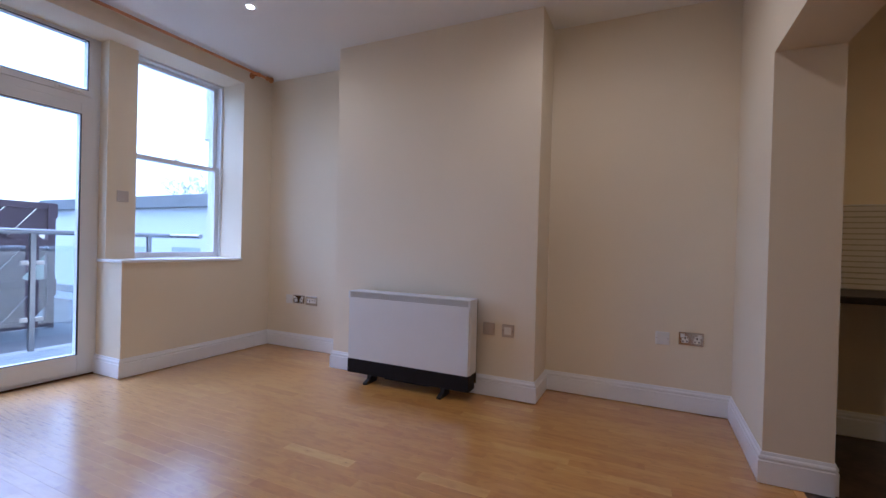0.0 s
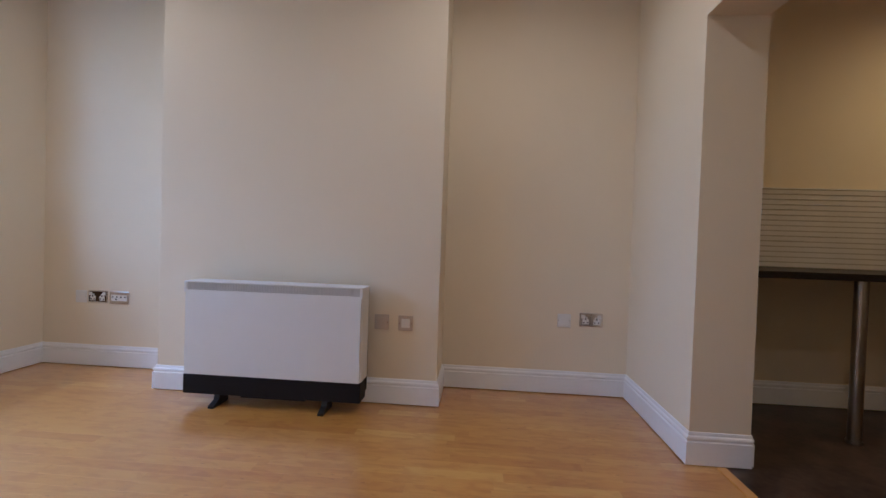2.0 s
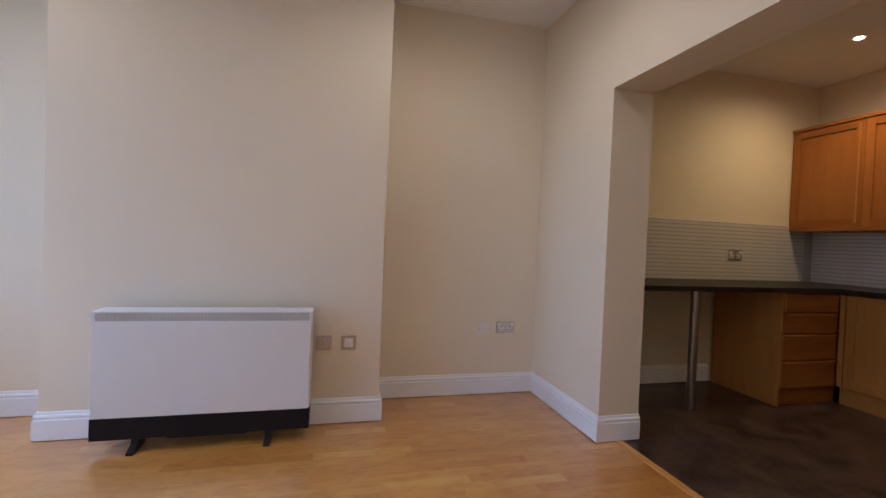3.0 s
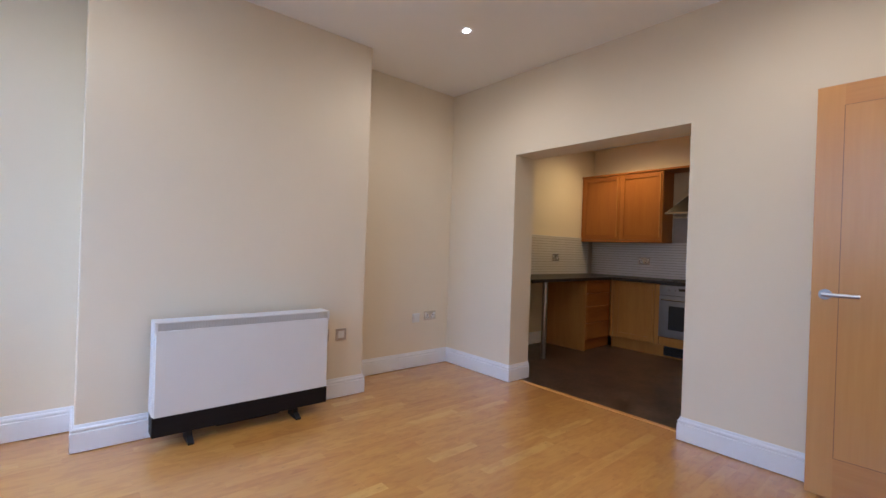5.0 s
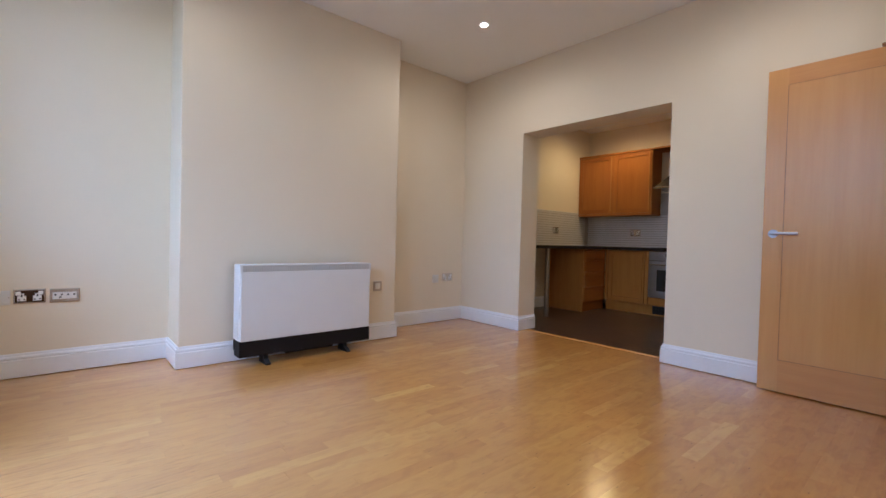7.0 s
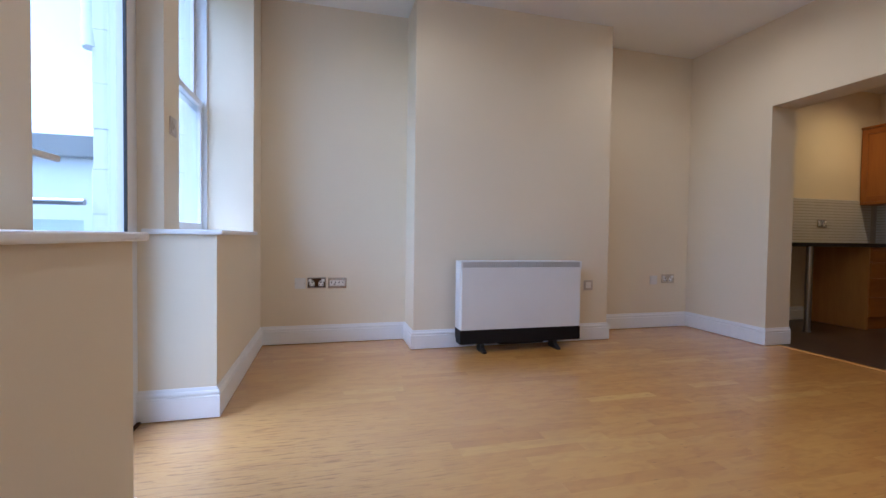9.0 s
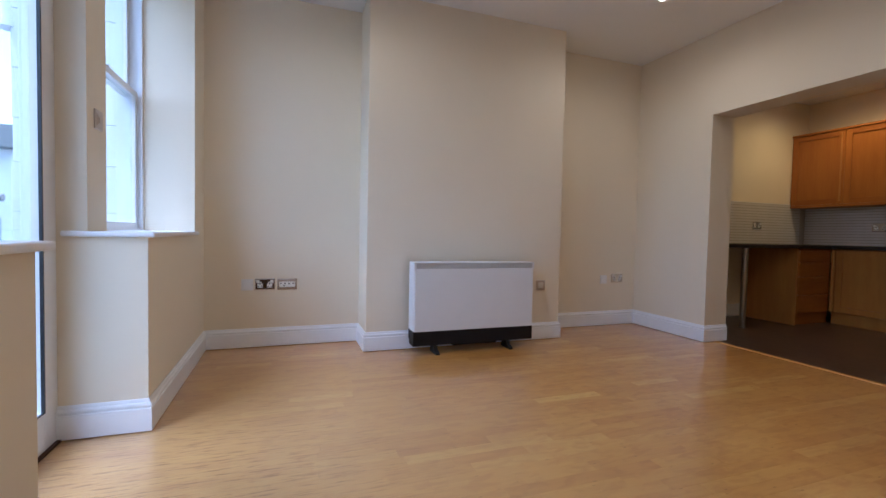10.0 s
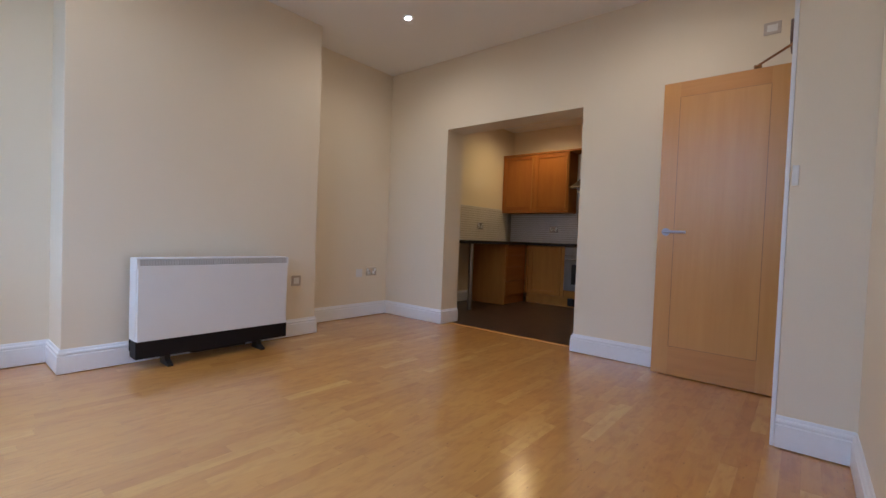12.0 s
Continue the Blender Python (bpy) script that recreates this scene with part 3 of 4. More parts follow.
# wall plates; each faces -y before it is turned
def plate(name, w, label, m, inner="blank", h=0.088, dark=False):
    o = tagged(new(name), label, "socket" if inner in ("socket", "aerial") else "switch")
    o.matrix_world = m
    part("plate", boxes((-w / 2, w / 2, -0.007, 0.0, -h / 2, h / 2), bevel=0.003), M["whiteplastic"] if inner == "plain" else M["nickel"] if inner in ("switch", "fused") else M["chrome"], o)
    if inner == "socket":
        # dark insert stands in for what the polished plate mirrors
        if dark:
            part("insert", boxes((-w / 2 + 0.008, w / 2 - 0.008, -0.0076, -0.006, -h / 2 + 0.008, h / 2 - 0.008)), M["bronze"], o)
        for sx in (-0.035, 0.035):
            b = boxes((sx * 1.45 - 0.012, sx * 1.45 + 0.012, -0.013, -0.008, 0.008, 0.032), bevel=0.002)
            part("rocker", b, M["whiteplastic"], o)
            hole = boxes((sx - 0.004, sx + 0.004, -0.0105, -0.008, -0.002, 0.012), (sx - 0.016, sx - 0.008, -0.0105, -0.008, -0.022, -0.014), (sx + 0.008, sx + 0.016, -0.0105, -0.008, -0.022, -0.014))
            part("pin_cover", boxes((sx - 0.02, sx + 0.02, -0.0085, -0.006, -0.028, 0.004), (sx - 0.011, sx + 0.011, -0.0085, -0.006, 0.004, 0.018)), M["whiteplastic"], o)
            part("pin_hole", hole, M["black"], o)
    elif inner == "aerial":
        part("insert", boxes((-w / 2 + 0.014, w / 2 - 0.014, -0.0095, -0.006, -h / 2 + 0.022, h / 2 - 0.022), bevel=0.001), M["whiteplastic"], o)
        for k in range(4):
            x = -w / 2 + 0.028 + k * (w - 0.056) / 3
            part("port", tube((x, -0.0105, 0.006), (x, -0.009, 0.006), 0.0055, n=12), M["black"], o)
        part("port", boxes((-0.028, -0.016, -0.0105, -0.009, -0.014, -0.006)), M["black"], o)
    elif inner in ("switch", "fused"):
        part("insert", boxes((-w / 2 + 0.018, w / 2 - 0.018, -0.0095, -0.006, -h / 2 + 0.018, h / 2 - 0.018), bevel=0.001), M["whiteplastic"] if inner == "fused" else M["nickel"], o)
        part("rocker", boxes((-0.010, 0.010, -0.013, -0.009, -0.014, 0.014), bevel=0.002), M["whiteplastic"] if inner == "fused" else M["nickel"], o)
    elif inner == "plain":
        part("cover", boxes((-w / 2 + 0.01, w / 2 - 0.01, -0.009, -0.006, -h / 2 + 0.01, h / 2 - 0.01), bevel=0.001), M["whiteplastic"], o)
    for sx in (-w / 2 + 0.008, w / 2 - 0.008):
        part("screw", tube((sx, -0.0078, 0), (sx, -0.0068, 0), 0.003, n=10), M["chrome"], o)
    return o


plate("blank_plate", 0.086, "white blank plate beside the double socket in the window alcove", pose(0.282, 0.018, 0.492), "plain")
plate("wall_socket", 0.147, "metal double socket with white switches, dark reflection coloured into its insert", pose(0.409, 0.018, 0.496), "socket", dark=True)
plate("aerial_socket", 0.147, "metal framed aerial and data outlet with white insert", pose(0.573, 0.018, 0.492), "aerial")
plate("blank_plate", 0.086, "white blank plate beside the double socket near the kitchen", pose(3.674, 0.018, 0.48), "plain")
plate("wall_socket", 0.147, "metal double socket low in the alcove near the kitchen", pose(3.845, 0.018, 0.492), "socket")
plate("fused_switch", 0.086, "metal fused spur beside the storage heater", pose(2.548, -0.342, 0.484), "switch")
plate("heater_switch", 0.086, "metal framed heater switch with white centre", pose(2.69, -0.342, 0.482), "fused")
plate("light_switch", 0.086, "metal light switch on the pier between door and window", pose(-0.24, -1.275, 1.40, rz=90), "switch")
plate("wall_switch", 0.09, "metal framed plate high on the wall above the open door", pose(4.08, -3.487, 2.315, rz=-90), "fused", h=0.078)
plate("kitchen_socket", 0.147, "metal double socket on the tiled splashback", pose(5.97, 0.046, 1.099), "socket")
plate("kitchen_socket", 0.147, "metal double socket on the tiled splashback", pose(6.856, -0.72, 1.09, rz=-90), "socket")


# downlights
def downlight(x, y, z, power, color, spread=178, blend=0.75):
    d = thing("downlight", (x, y, z), "round white recessed downlight, lit", "ceiling light", "downlights")
    part("bezel", lathe([(0.043, -0.001), (0.043, -0.004), (0.038, -0.007), (0.028, -0.005), (0.023, -0.003)], 28), M["gloss"], d, soft=True)
    part("lamp_face", tube((0, 0, -0.0075), (0, 0, -0.0050), 0.022, n=28), M["bulb"], d, "lit warm white lamp face")
    l = new("lamp", bpy.data.lights.new("lamp", "SPOT"))
    l.data.energy, l.data.color, l.data.spot_size, l.data.spot_blend, l.data.shadow_soft_size = power, color, radians(spread), blend, 0.03
    l.data.specular_factor = 0.5
    l.location = (x, y, z - 0.03)
    return d


# the pair at y -2.95 is unseen, added as warm fill for the room
for x, y in ((0.98, -1.13), (3.217, -1.07), (0.98, -2.95), (3.217, -2.95)):
    downlight(x, y, CEIL, DOWNLIGHT_POWER * (1.18 if x > 2 else 0.82), LAMP_COLOR)
# the weaker one at (5.1, -2.2) is unseen, added to even the light
for x, y, power in ((6.10, -0.72, KITCHEN_POWER), (5.1, -2.2, 0.35 * KITCHEN_POWER)):
    downlight(x, y, KCEIL, power, KITCHEN_COLOR, 168, 1.0)

# curtain rod
rod = thing("curtain_rod", (0.075, -1.85, 2.70), "varnished pine curtain rod with turned end knob above the windows", "curtain rod")
part("rod", tube((0, -1.68, 0), (0, 1.72, 0), 0.012), M["rod"], rod, soft=False)
for s in (1, -1):
    fin = lathe([(0.013, 0.0), (0.022, 0.006), (0.022, 0.014), (0.014, 0.018), (0.018, 0.03), (0.027, 0.045), (0.029, 0.058), (0.022, 0.072), (0.008, 0.08)], 20)
    fin.transform(Matrix.Translation((0, s * 1.70, 0)) @ Matrix.Rotation(radians(-90 * s), 4, "X"))
    part("finial", fin, M["rod"], rod, soft=True)
for y in (1.6, 0.0, -1.6):
    b = tube((-0.093, y, 0.0), (0.0, y, 0.0), 0.009)
    add_tube(b, (-0.093, y, 0), (-0.083, y, 0), 0.028)
    add_tube(b, (0, y - 0.012, 0), (0, y + 0.012, 0), 0.019)
    part("bracket", b, M["rod"], rod)


# kitchen
def framed_door(parent, name, w, h, m, mat, rail_mat):
    """A framed cupboard door; m puts its lower left front corner, x along it and -y out of it."""
    p = boxes((0.055, w - 0.055, 0.013, 0.018, 0.055, h - 0.055))
    p.transform(m)
    d = part(name, p, mat, parent)
    for nm, b, mt in (("stile", (0, 0.06, 0, 0.02, 0, h), mat), ("stile", (w - 0.06, w, 0, 0.02, 0, h), mat), ("rail", (0.06, w - 0.06, 0.0005, 0.0195, 0, 0.06), rail_mat), ("rail", (0.06, w - 0.06, 0.0005, 0.0195, h - 0.06, h), rail_mat)):
        r = boxes(b, bevel=0.0018)
        r.transform(m)
        part(nm, r, mt, d)
    g = boxes((w - 0.036, w - 0.022, -0.014, -0.0005, 0.03, h - 0.03), bevel=0.003)
    g.transform(m)
    part("grip", g, M["cablight"], d, "pale wooden full-height grip")
    return d


EAST = pose(0, 0, 0, rz=-90)


def at_east(x, y, z):
    """A pose whose x runs towards -y and whose front looks to -x."""
    return Matrix.Translation((x, y, z)) @ EAST


def wall_cabinet():
    c = thing("wall_cabinet", (6.57, 0.0, 1.34), "orange-brown wooden wall cabinet with two framed doors", "kitchen cabinet")
    back = Matrix.Translation((-6.57, 0, -1.34))
    part("body", boxes((0.022, 0.295, -1.055, 0.055, 0.02, 0.87)), M["cab"], c)
    part("underlip", boxes((0.0, 0.295, -1.06, 0.055, -0.012, 0.02), bevel=0.003), M["cabh"], c)
    part("cornice", boxes((-0.012, 0.295, -1.66, 0.055, 0.87, 0.895), bevel=0.004), M["cabh"], c)
    for k, y in enumerate((0.05, -0.502)):
        framed_door(c, "door", 0.548, 0.845, back @ at_east(6.57, y, 1.362), M["cab"], M["cabh"])
    return c


wall_cabinet()


def cooker_hood():
    h = thing("cooker_hood", (6.87, -1.46, 1.64), "stainless steel chimney cooker hood", "cooker hood")
    bm = bmesh.new()
    lo = [(-0.48, -0.3, 0.035), (-0.48, 0.3, 0.035), (-0.002, 0.3, 0.035), (-0.002, -0.3, 0.035)]
    hi = [(-0.26, -0.12, 0.26), (-0.26, 0.12, 0.26), (-0.002, 0.12, 0.26), (-0.002, -0.12, 0.26)]
    a, b = [bm.verts.new(v) for v in lo], [bm.verts.new(v) for v in hi]
    for i in range(4):
        bm.faces.new((a[i], a[(i + 1) % 4], b[(i + 1) % 4], b[i]))
    bm.faces.new(a)
    bm.faces.new(b)
    part("canopy", bm, M["reflectsteel"], h)
    part("rim", boxes((-0.485, -0.002, -0.305, 0.305, 0.012, 0.035), bevel=0.003), M["chrome"], h)
    part("chimney", boxes((-0.255, -0.002, -0.115, 0.115, 0.255, 0.58), bevel=0.002), M["steel"], h)


cooker_hood()


def drawer_unit():
    c = thing("drawer_unit", (5.79, -0.5, 0), "base unit with four wooden drawers and a pale end panel", "kitchen cabinet")
    part("end_panel", boxes((-0.018, 0.0, -0.04, 0.54, 0.0, 0.84), bevel=0.001), M["cablight"], c)
    part("body", boxes((0.002, 0.555, -0.03, 0.53, 0.13, 0.838)), M["cab"], c)
    part("plinth", boxes((0.002, 0.59, -0.005, 0.012, 0.0, 0.128)), M["cabh"], c)
    z = 0.135
    for hh in (0.205, 0.195, 0.155, 0.135):
        d = part("drawer", boxes((0.003, 0.52, -0.052, -0.032, z, z + hh - 0.010), bevel=0.003), M["cabh"], c)
        part("grip", boxes((0.003, 0.52, -0.062, -0.051, z + hh - 0.026, z + hh - 0.012), bevel=0.003), M["cabh"], d)
        z += hh + 0.003


drawer_unit()


def corner_unit():
    c = thing("base_unit", (6.33, -0.56, 0), "pale wooden corner base unit with a framed door", "kitchen cabinet")
    back = Matrix.Translation((-6.33, 0.56, 0))
    part("body", boxes((0.002, 0.53, -0.60, 0.0, 0.135, 0.838)), M["cablight"], c)
    part("plinth", boxes((0.03, 0.05, -1.25, 0.0, 0.0, 0.13)), M["cablight"], c)
    framed_door(c, "door", 0.50, 0.69, back @ at_east(6.31, -0.605, 0.142), M["cablight"], M["cablight"])
    part("filler", boxes((-0.018, 0.002, -0.038, -0.002, 0.14, 0.835)), M["cablight"], c)
    part("filler", boxes((-0.018, 0.002, -0.6, -0.552, 0.14, 0.835)), M["cablight"], c)


corner_unit()


def oven():
    o = thing("built_in_oven", (6.31, -1.465, 0.24), "stainless steel built-in oven with a dark glass door", "oven")
    part("body", boxes((0.0, 0.5, -0.297, 0.297, 0.0, 0.595)), M["black"], o)
    part("control_panel", boxes((-0.018, 0.0, -0.297, 0.297, 0.48, 0.595), bevel=0.003), M["steel"], o)
    part("clock", boxes((-0.0195, -0.017, 0.02, 0.09, 0.535, 0.565)), M["black"], o)
    for y in (0.2, 0.13, -0.06, -0.15, -0.24):
        part("knob", tube((-0.018, y, 0.535), (-0.036, y, 0.535), 0.015, 0.013, n=18), M["steel"], o)
    d = part("door", boxes((-0.02, 0.0, -0.297, 0.297, 0.0, 0.475), bevel=0.004), M["steel"], o)
    part("window", boxes((-0.022, -0.0195, -0.19, 0.19, 0.09, 0.36), bevel=0.001), M["black"], d)
    hb = tube((-0.055, -0.26, 0.43), (-0.055, 0.26, 0.43), 0.009)
    for y in (-0.23, 0.23):
        add_tube(hb, (-0.055, y, 0.43), (-0.018, y, 0.43), 0.007)
    part("handle", hb, M["chrome"], d)
    u = thing("oven_housing", (6.33, -1.465, 0), "pale wooden panel under the built-in oven", "kitchen cabinet")
    part("lower_panel", boxes((-0.016, 0.0, -0.297, 0.297, 0.14, 0.235), bevel=0.002), M["cablight"], u)
    part("body", boxes((0.0, 0.53, -0.297, 0.297, 0.135, 0.238)), M["cablight"], u)
    v = thing("plinth_heater", (6.35, -1.33, 0.02), "small black plinth heater grille under the oven", "heater")
    part("frame", boxes((-0.004, 0.009, -0.12, 0.12, 0.0, 0.105), bevel=0.002), M["black"], v)
    for k in range(6):
        part("slat", boxes((-0.008, -0.003, -0.105, 0.105, 0.014 + k * 0.014, 0.020 + k * 0.014)), M["darkmetal"], v)


oven()
more = thing("base_unit", (6.33, -2.06, 0), "pale wooden base unit beside the oven", "kitchen cabinet")
part("body", boxes((0.0, 0.53, -0.29, 0.29, 0.135, 0.838)), M["cablight"], more)
framed_door(more, "door", 0.58, 0.69, Matrix.Translation((-6.33, 2.06, 0)) @ at_east(6.31, -1.77, 0.142), M["cablight"], M["cablight"])

wt = thing("worktop", (6.0, -0.2, 0.842), "dark laminate L-shaped kitchen worktop", "worktop")
part("top", boxes((-1.655, 0.865, -0.37, 0.255, 0.0, 0.036), bevel=0.004), M["worktop"], wt)
part("return", boxes((0.28, 0.865, -2.2, -0.3705, 0.0, 0.036), bevel=0.004), M["worktop"], wt)
leg = thing("support_post", (5.07, -0.47, 0), "round steel post carrying the worktop", "post")
part("post", tube((0, 0, 0.012), (0, 0, 0.84), 0.03, n=24), M["steel"], leg, soft=False)
part("foot", tube((0, 0, 0.0), (0, 0, 0.014), 0.036, n=24), M["steel"], leg)
hob = thing("hob", (6.58, -1.46, 0.878), "black glass hob set on the worktop", "hob")
part("glass", boxes((-0.25, 0.25, -0.29, 0.29, 0.0, 0.006), bevel=0.002), M["black"], hob)
for x, y, r in ((-0.12, 0.14, 0.09), (0.12, 0.14, 0.075), (-0.12, -0.14, 0.075), (0.12, -0.14, 0.09)):
    part("ring", tube((x, y, 0.006), (x, y, 0.0068), r, n=32), M["darkmetal"], hob)

# outside: balcony, neighbouring roof, wall and fence
structure("ground", boxes((-900, 900, -900, 900, -3.3, -3.2)), M["ground"], "rough grey-green ground", "ground")
structure("house_base", boxes((-8.5, 7.2, -5.3, 1.0, -3.2, -0.12)), M["render"], "white rendered lower storey", "wall")
wing = structure("wall_wing", boxes((-1.20, -0.46, 0.19, 0.6, -0.1, 4.2)), M["brick"], "white painted brick wall beside the balcony", "wall")
rng = random.Random(5)
z = -0.08
k = 0
while z < 4.0:
    hh = rng.choice((0.30, 0.34, 0.40))
    split = -0.86 if k % 2 else -0.98
    for xa, xb in ((-1.21 - rng.uniform(0, 0.012), split - 0.001), (split + 0.001, -0.47)):
        part("block", boxes((xa, xb, 0.176 - rng.uniform(0, 0.006), 0.30, z, z + hh - 0.003), bevel=0.004, seg=1), M["brick"], wing)
    z += hh
    k += 1
pipe = thing("rainwater_pipe", (-1.25, 0.22, 2.26), "white plastic rainwater pipe ending in a slanted shoe", "pipe")
part("pipe", tube((0, 0, 0.1), (0, 0, 1.8), 0.05, n=24), M["upvc"], pipe)
part("shoe", tube((0.015, -0.03, 0.0), (0, 0, 0.17), 0.045, 0.056, n=24), M["upvc"], pipe)
for zc in (0.5, 1.5):
    part("clip", tube((0, 0, zc), (0, 0, zc + 0.04), 0.057, n=24), M["upvc"], pipe)
dk = thing("balcony_deck", (-1.2, -2.0, -0.05), "pale grey weathered balcony boards", "balcony")
for k in range(10):
    part("board", boxes((-0.68 + k * 0.142, -0.68 + k * 0.142 + 0.136, -3.2, 2.18, -0.03, 0.0), bevel=0.002), M["deck"], dk)
fs = thing("facade_outer", (-0.45, -2, 0), "white painted outer wall of the house", "wall")
fs["kind"] = "structure"
part("wall", boxes((-0.012, -0.001, -3.3, 2.18, CEIL, 4.2), (-0.012, -0.001, 1.68, 2.18, 0, CEIL)), M["brick"], fs)


def railing():
    r = thing("balcony_railing", (-1.8, -2.0, 0), "glass balcony railing with grey steel posts and round handrail", "railing")
    hr = tube((0, -3.0, 1.105), (0, 2.12, 1.105), 0.026, n=24)
    add_tube(hr, (0, 2.12, 1.105), (0.56, 2.12, 1.105), 0.026, n=24)
    part("handrail", hr, M["steel"], r)
    for y in (-2.95, -1.12, 0.78, 1.86):
        p = part("post", boxes((-0.02, 0.02, y - 0.022, y + 0.022, -0.05, 1.085), bevel=0.004), M["steel"], r)
        for z in (0.23, 0.78):
            for s in (-1, 1):
                part("clamp", boxes((-0.014, 0.014, y + s * 0.058 - 0.034, y + s * 0.058 + 0.034, z, z + 0.045), bevel=0.008), M["nickel"], p)
    ys = (-2.95, -1.12, 0.78, 1.86)
    for a, b in zip(ys, ys[1:]):
        part("panel", boxes((-0.005, 0.005, a + 0.05, b - 0.05, 0.07, 0.97)), M["railglass"], r).visible_shadow = False
    part("panel", boxes((0.03, 0.55, 2.115, 2.125, 0.07, 0.97)), M["railglass"], r).visible_shadow = False
    return r


railing()

nb = thing("neighbour_extension", (-4.0, 1.0, 0), "white rendered extension with a grey flat roof edge", "building")
part("wall", boxes((-2.9, 3.5, 0.0, 6.0, -3.2, 1.55)), M["render"], nb)
part("coping", boxes((-3.0, 3.6, -0.10, 6.1, 1.55, 1.74), bevel=0.01), M["fascia"], nb)
part("ledge", boxes((-2.9, 2.6, -0.06, 0.0, 0.05, 0.17), bevel=0.005), M["fascia"], nb)
rf = thing("lower_roof", (-5.0, -2.0, -0.4), "grey felt flat roof below the balcony", "roof")
part("felt", boxes((-3.4, 3.1, -3.3, 3.0, -0.1, 0.3), bevel=0.01), M["roof"], rf)


def fence():
    """Posts and rails with three tiers of slanting boards, each tier a little ajar."""
    f = thing("timber_fence", (-3.3, -4.6, -0.1), "grey-brown stained timber fence of slanting boards", "fence")
    for k in range(4):
        part("post", boxes((-0.04, 0.04, k * 1.38 - 0.04, k * 1.38 + 0.04, 0, 1.58), bevel=0.004), M["fence"], f)
    for z, hh in ((0.02, 0.10), (0.53, 0.09), (1.03, 0.09), (1.50, 0.08)):
        part("rail", boxes((-0.034, 0.034, 0, 4.18, z, z + hh), bevel=0.004), M["fence"], f)
    for tier, zc in enumerate((0.325, 0.825, 1.31)):
        for k in range(14):
            y = 0.16 + k * 0.295 - (0.13 if tier % 2 else 0.0)
            bm = boxes((-0.012, 0.012, -0.111, 0.111, -0.36, 0.36), bevel=0.002, seg=1)
            bm.transform(Matrix.Translation((0, y, zc)) @ Matrix.Rotation(radians(-38), 4, "X"))
            for normal, edge in (((0, 1, 0), (0, 4.21, 0)), ((0, -1, 0), (0, -0.03, 0)), ((0, 0, 1), (0, 0, 1.57)), ((0, 0, -1), (0, 0, 0.03))):
                bmesh.ops.bisect_plane(bm, geom=bm.verts[:] + bm.edges[:] + bm.faces[:], plane_co=edge, plane_no=normal, clear_outer=True)
                bmesh.ops.holes_fill(bm, edges=[e for e in bm.edges if e.is_boundary])
            if bm.faces:
                part("lath", bm, M["fence"], f)


fence()


def bare_tree(x, y, z, height, seed):
    """A bare winter tree: trunk and limbs in one mesh, a crown of fine twigs."""
    rng = random.Random(seed)
    t = thing("bare_tree", (x, y, z), "leafless winter tree far behind the roofs", "tree")
    trunk, twigs = bmesh.new(), bmesh.new()

    def grow(p, d, length, r, level):
        q = p + d * length
        if level < 3:
            add_tube(trunk, p, q, r, r * 0.65, 6)
        else:
            side = d.orthogonal().normalized()
            ring = [side, side.cross(d) * 0.87 - side * 0.5, -side.cross(d) * 0.87 - side * 0.5]
            lo, tip = [twigs.verts.new(p + v * r) for v in ring], twigs.verts.new(q)
            for i in range(3):
                twigs.faces.new((lo[i], lo[(i + 1) % 3], tip))
        if level == 7:
            return
        for _ in range(3):
            v = (d + Vector((rng.uniform(-1, 1), rng.uniform(-1, 1), rng.uniform(-0.5, 0.5))) * 0.62).normalized()
            grow(q, v, length * rng.uniform(0.62, 0.82), r * 0.6, level + 1)

    grow(Vector((0, 0, 0)), Vector((0, 0, 1)), height * 0.27, height * 0.021, 0)
    part("trunk", trunk, M["bark"], t)
    part("twigs", twigs, M["bark"], t)


bare_tree(-31.9, 23.1, -3.2, 11.4, 3)


# kitchen splashback: thin horizontal tiles, on the walls
structure("splashback_bed", boxes((4.345, 6.866, 0.052, 0.062, 0.878, 1.372), (6.858, 6.872, -2.35, 0.052, 0.878, 1.338), (6.858, 6.872, -1.76, -1.065, 1.338, 1.64)), M["grout"], "grey tile bed", "splashback")

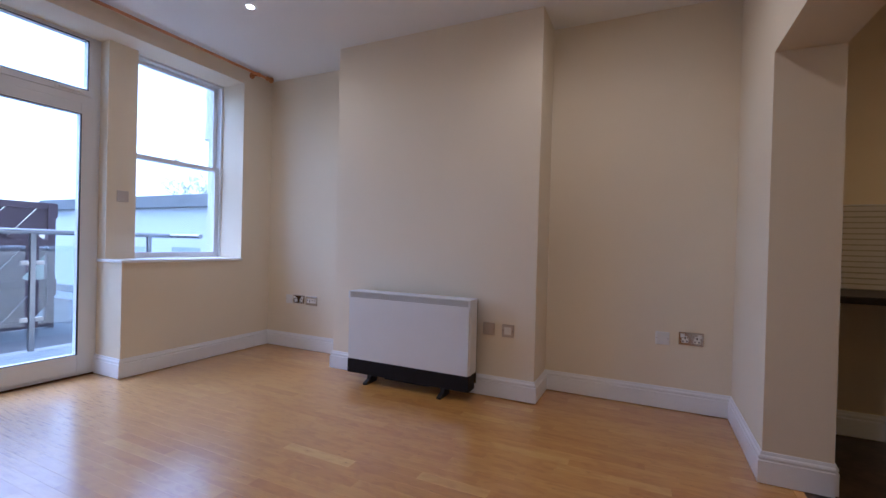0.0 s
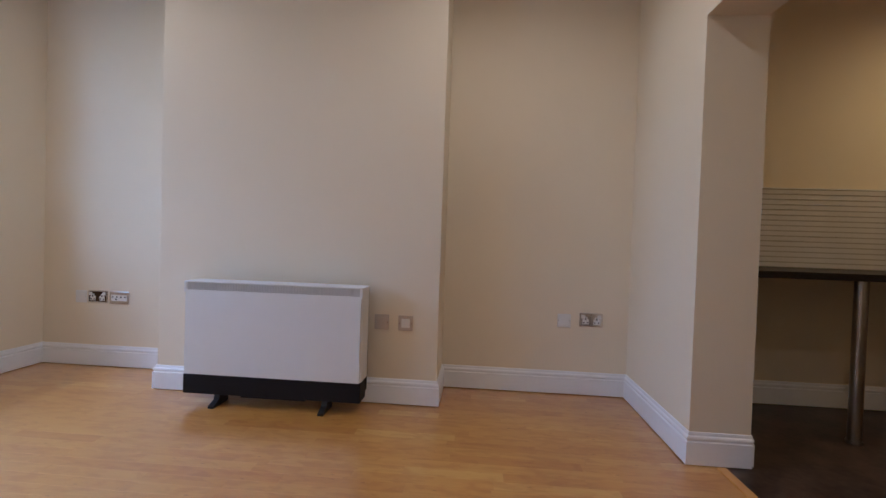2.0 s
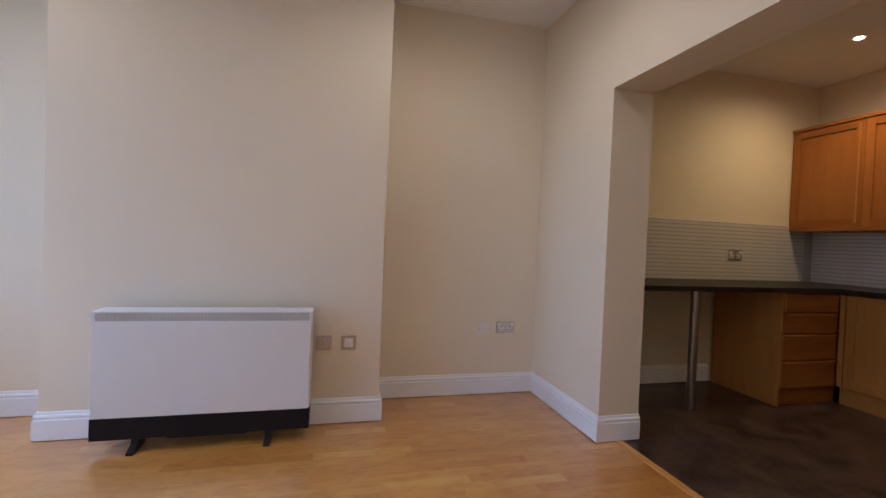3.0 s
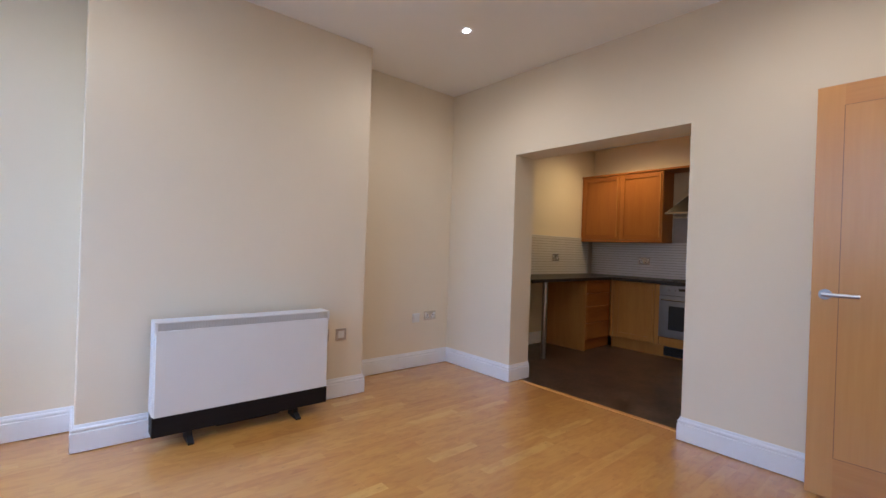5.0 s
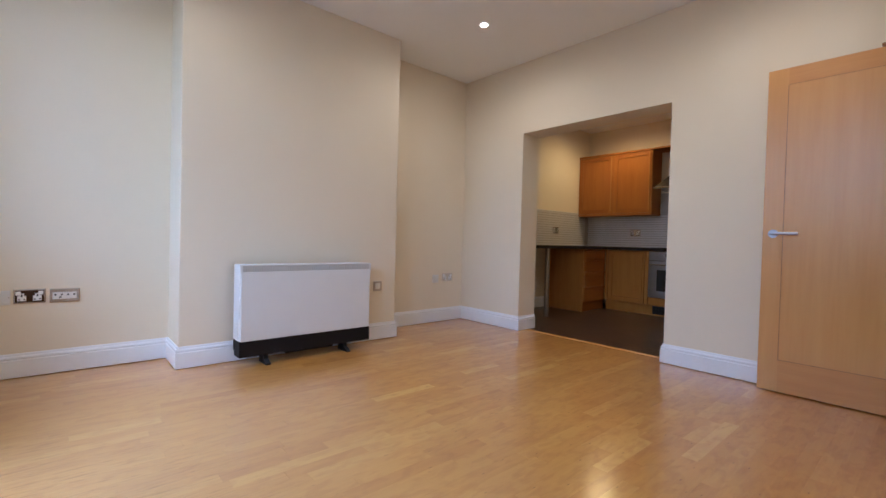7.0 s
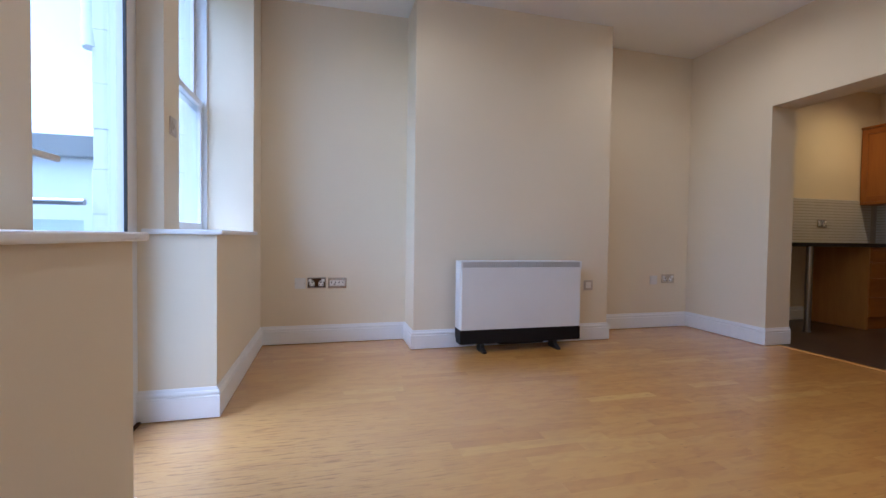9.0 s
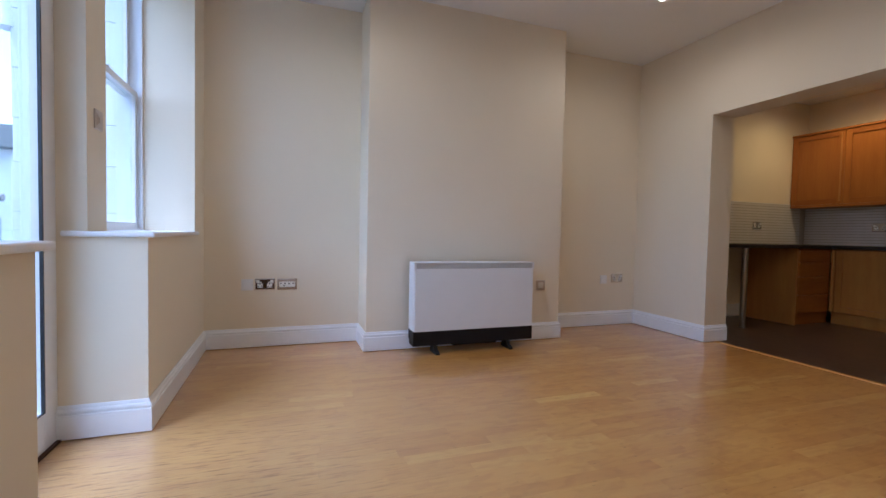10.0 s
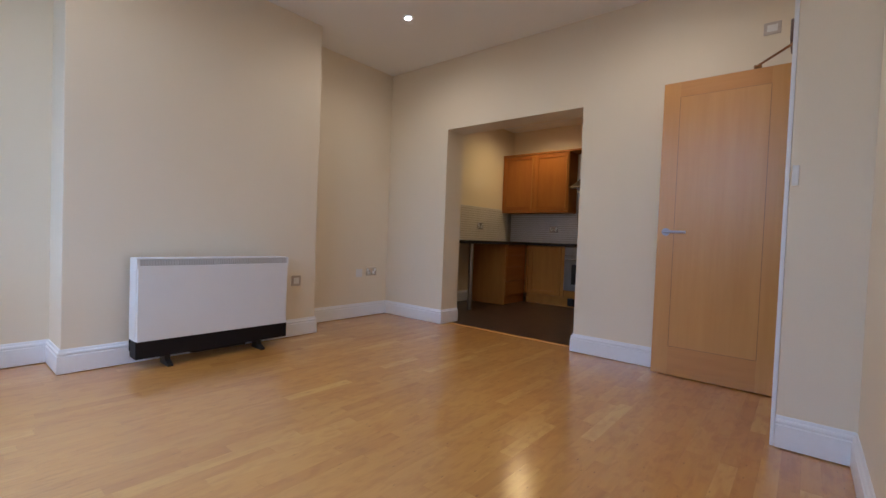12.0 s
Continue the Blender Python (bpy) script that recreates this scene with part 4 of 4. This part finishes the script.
structure("trim", boxes((4.345, 6.855, 0.044, 0.053, 1.372, 1.380), (6.850, 6.859, -1.064, 0.044, 1.330, 1.338)), M["whiteplastic"], "white plastic tile edging", "tile trim")


def mesh_data(name, bm, mat):
    me = bpy.data.meshes.new(name)
    bm.to_mesh(me)
    bm.free()
    me.materials.append(mat)
    return me


bed = bpy.data.objects["splashback_bed"]
TH = 0.03287
tile_mesh = mesh_data("tile", boxes((0.0, 0.2999, 0, 0.007, 0.0035, TH - 0.0035)), M["tile"])
rows = 15
for r in range(rows):
    z = 0.878 + r * TH
    for k in range(8):
        x0 = 4.36 + k * 0.30
        o = new("tile", tile_mesh)
        o.parent = bed
        o.matrix_world = Matrix.Translation((x0, 0.0465, z))
    if z + TH < 1.34:
        for k in range(6):
            o = new("tile", tile_mesh)
            o.parent = bed
            o.matrix_world = at_east(6.8525, 0.045 - k * 0.30, z)

# living room floor: strips of maple laid along x, in staggered lengths
screed = structure("floor", boxes((-0.36, 4.225, -3.93, 0.03, -0.04, -0.008)), M["screed"], "varnished maple strip floor", "floor")
rng = random.Random(11)
STRIP = 0.066
strip_meshes = {}
rest = bmesh.new()
count = 0
y = 0.02
row = 0
while y > -3.95:
    x = -0.34 - rng.uniform(0, 0.3)
    ya, yb = y - STRIP + 0.0001, y - 0.0001
    while x < 4.2:
        length = rng.choice((0.34, 0.42, 0.50, 0.58, 0.68))
        xa, xb = max(x, -0.34), min(x + length, 4.198)
        inside = xb - xa > 0.04 and not (xb <= 0.0 and not (-2.32 < y < -1.3))
        if inside:
            near = -2.75 < y < -0.95 and 0.15 < xa and xb < 3.9 and count < 300
            if near:
                if length not in strip_meshes:
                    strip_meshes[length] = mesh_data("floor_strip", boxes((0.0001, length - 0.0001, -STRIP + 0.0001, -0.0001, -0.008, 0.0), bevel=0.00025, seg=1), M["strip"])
                o = new("strip", strip_meshes[length])
                o.parent = screed
                o.location = (x, y, 0)
                count += 1
            else:
                add_box(rest, xa + 0.0001, xb - 0.0001, ya, yb, -0.008, 0.0)
        x += length
    y -= STRIP
    row += 1
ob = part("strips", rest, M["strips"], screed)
ob["kind"] = "stuff"
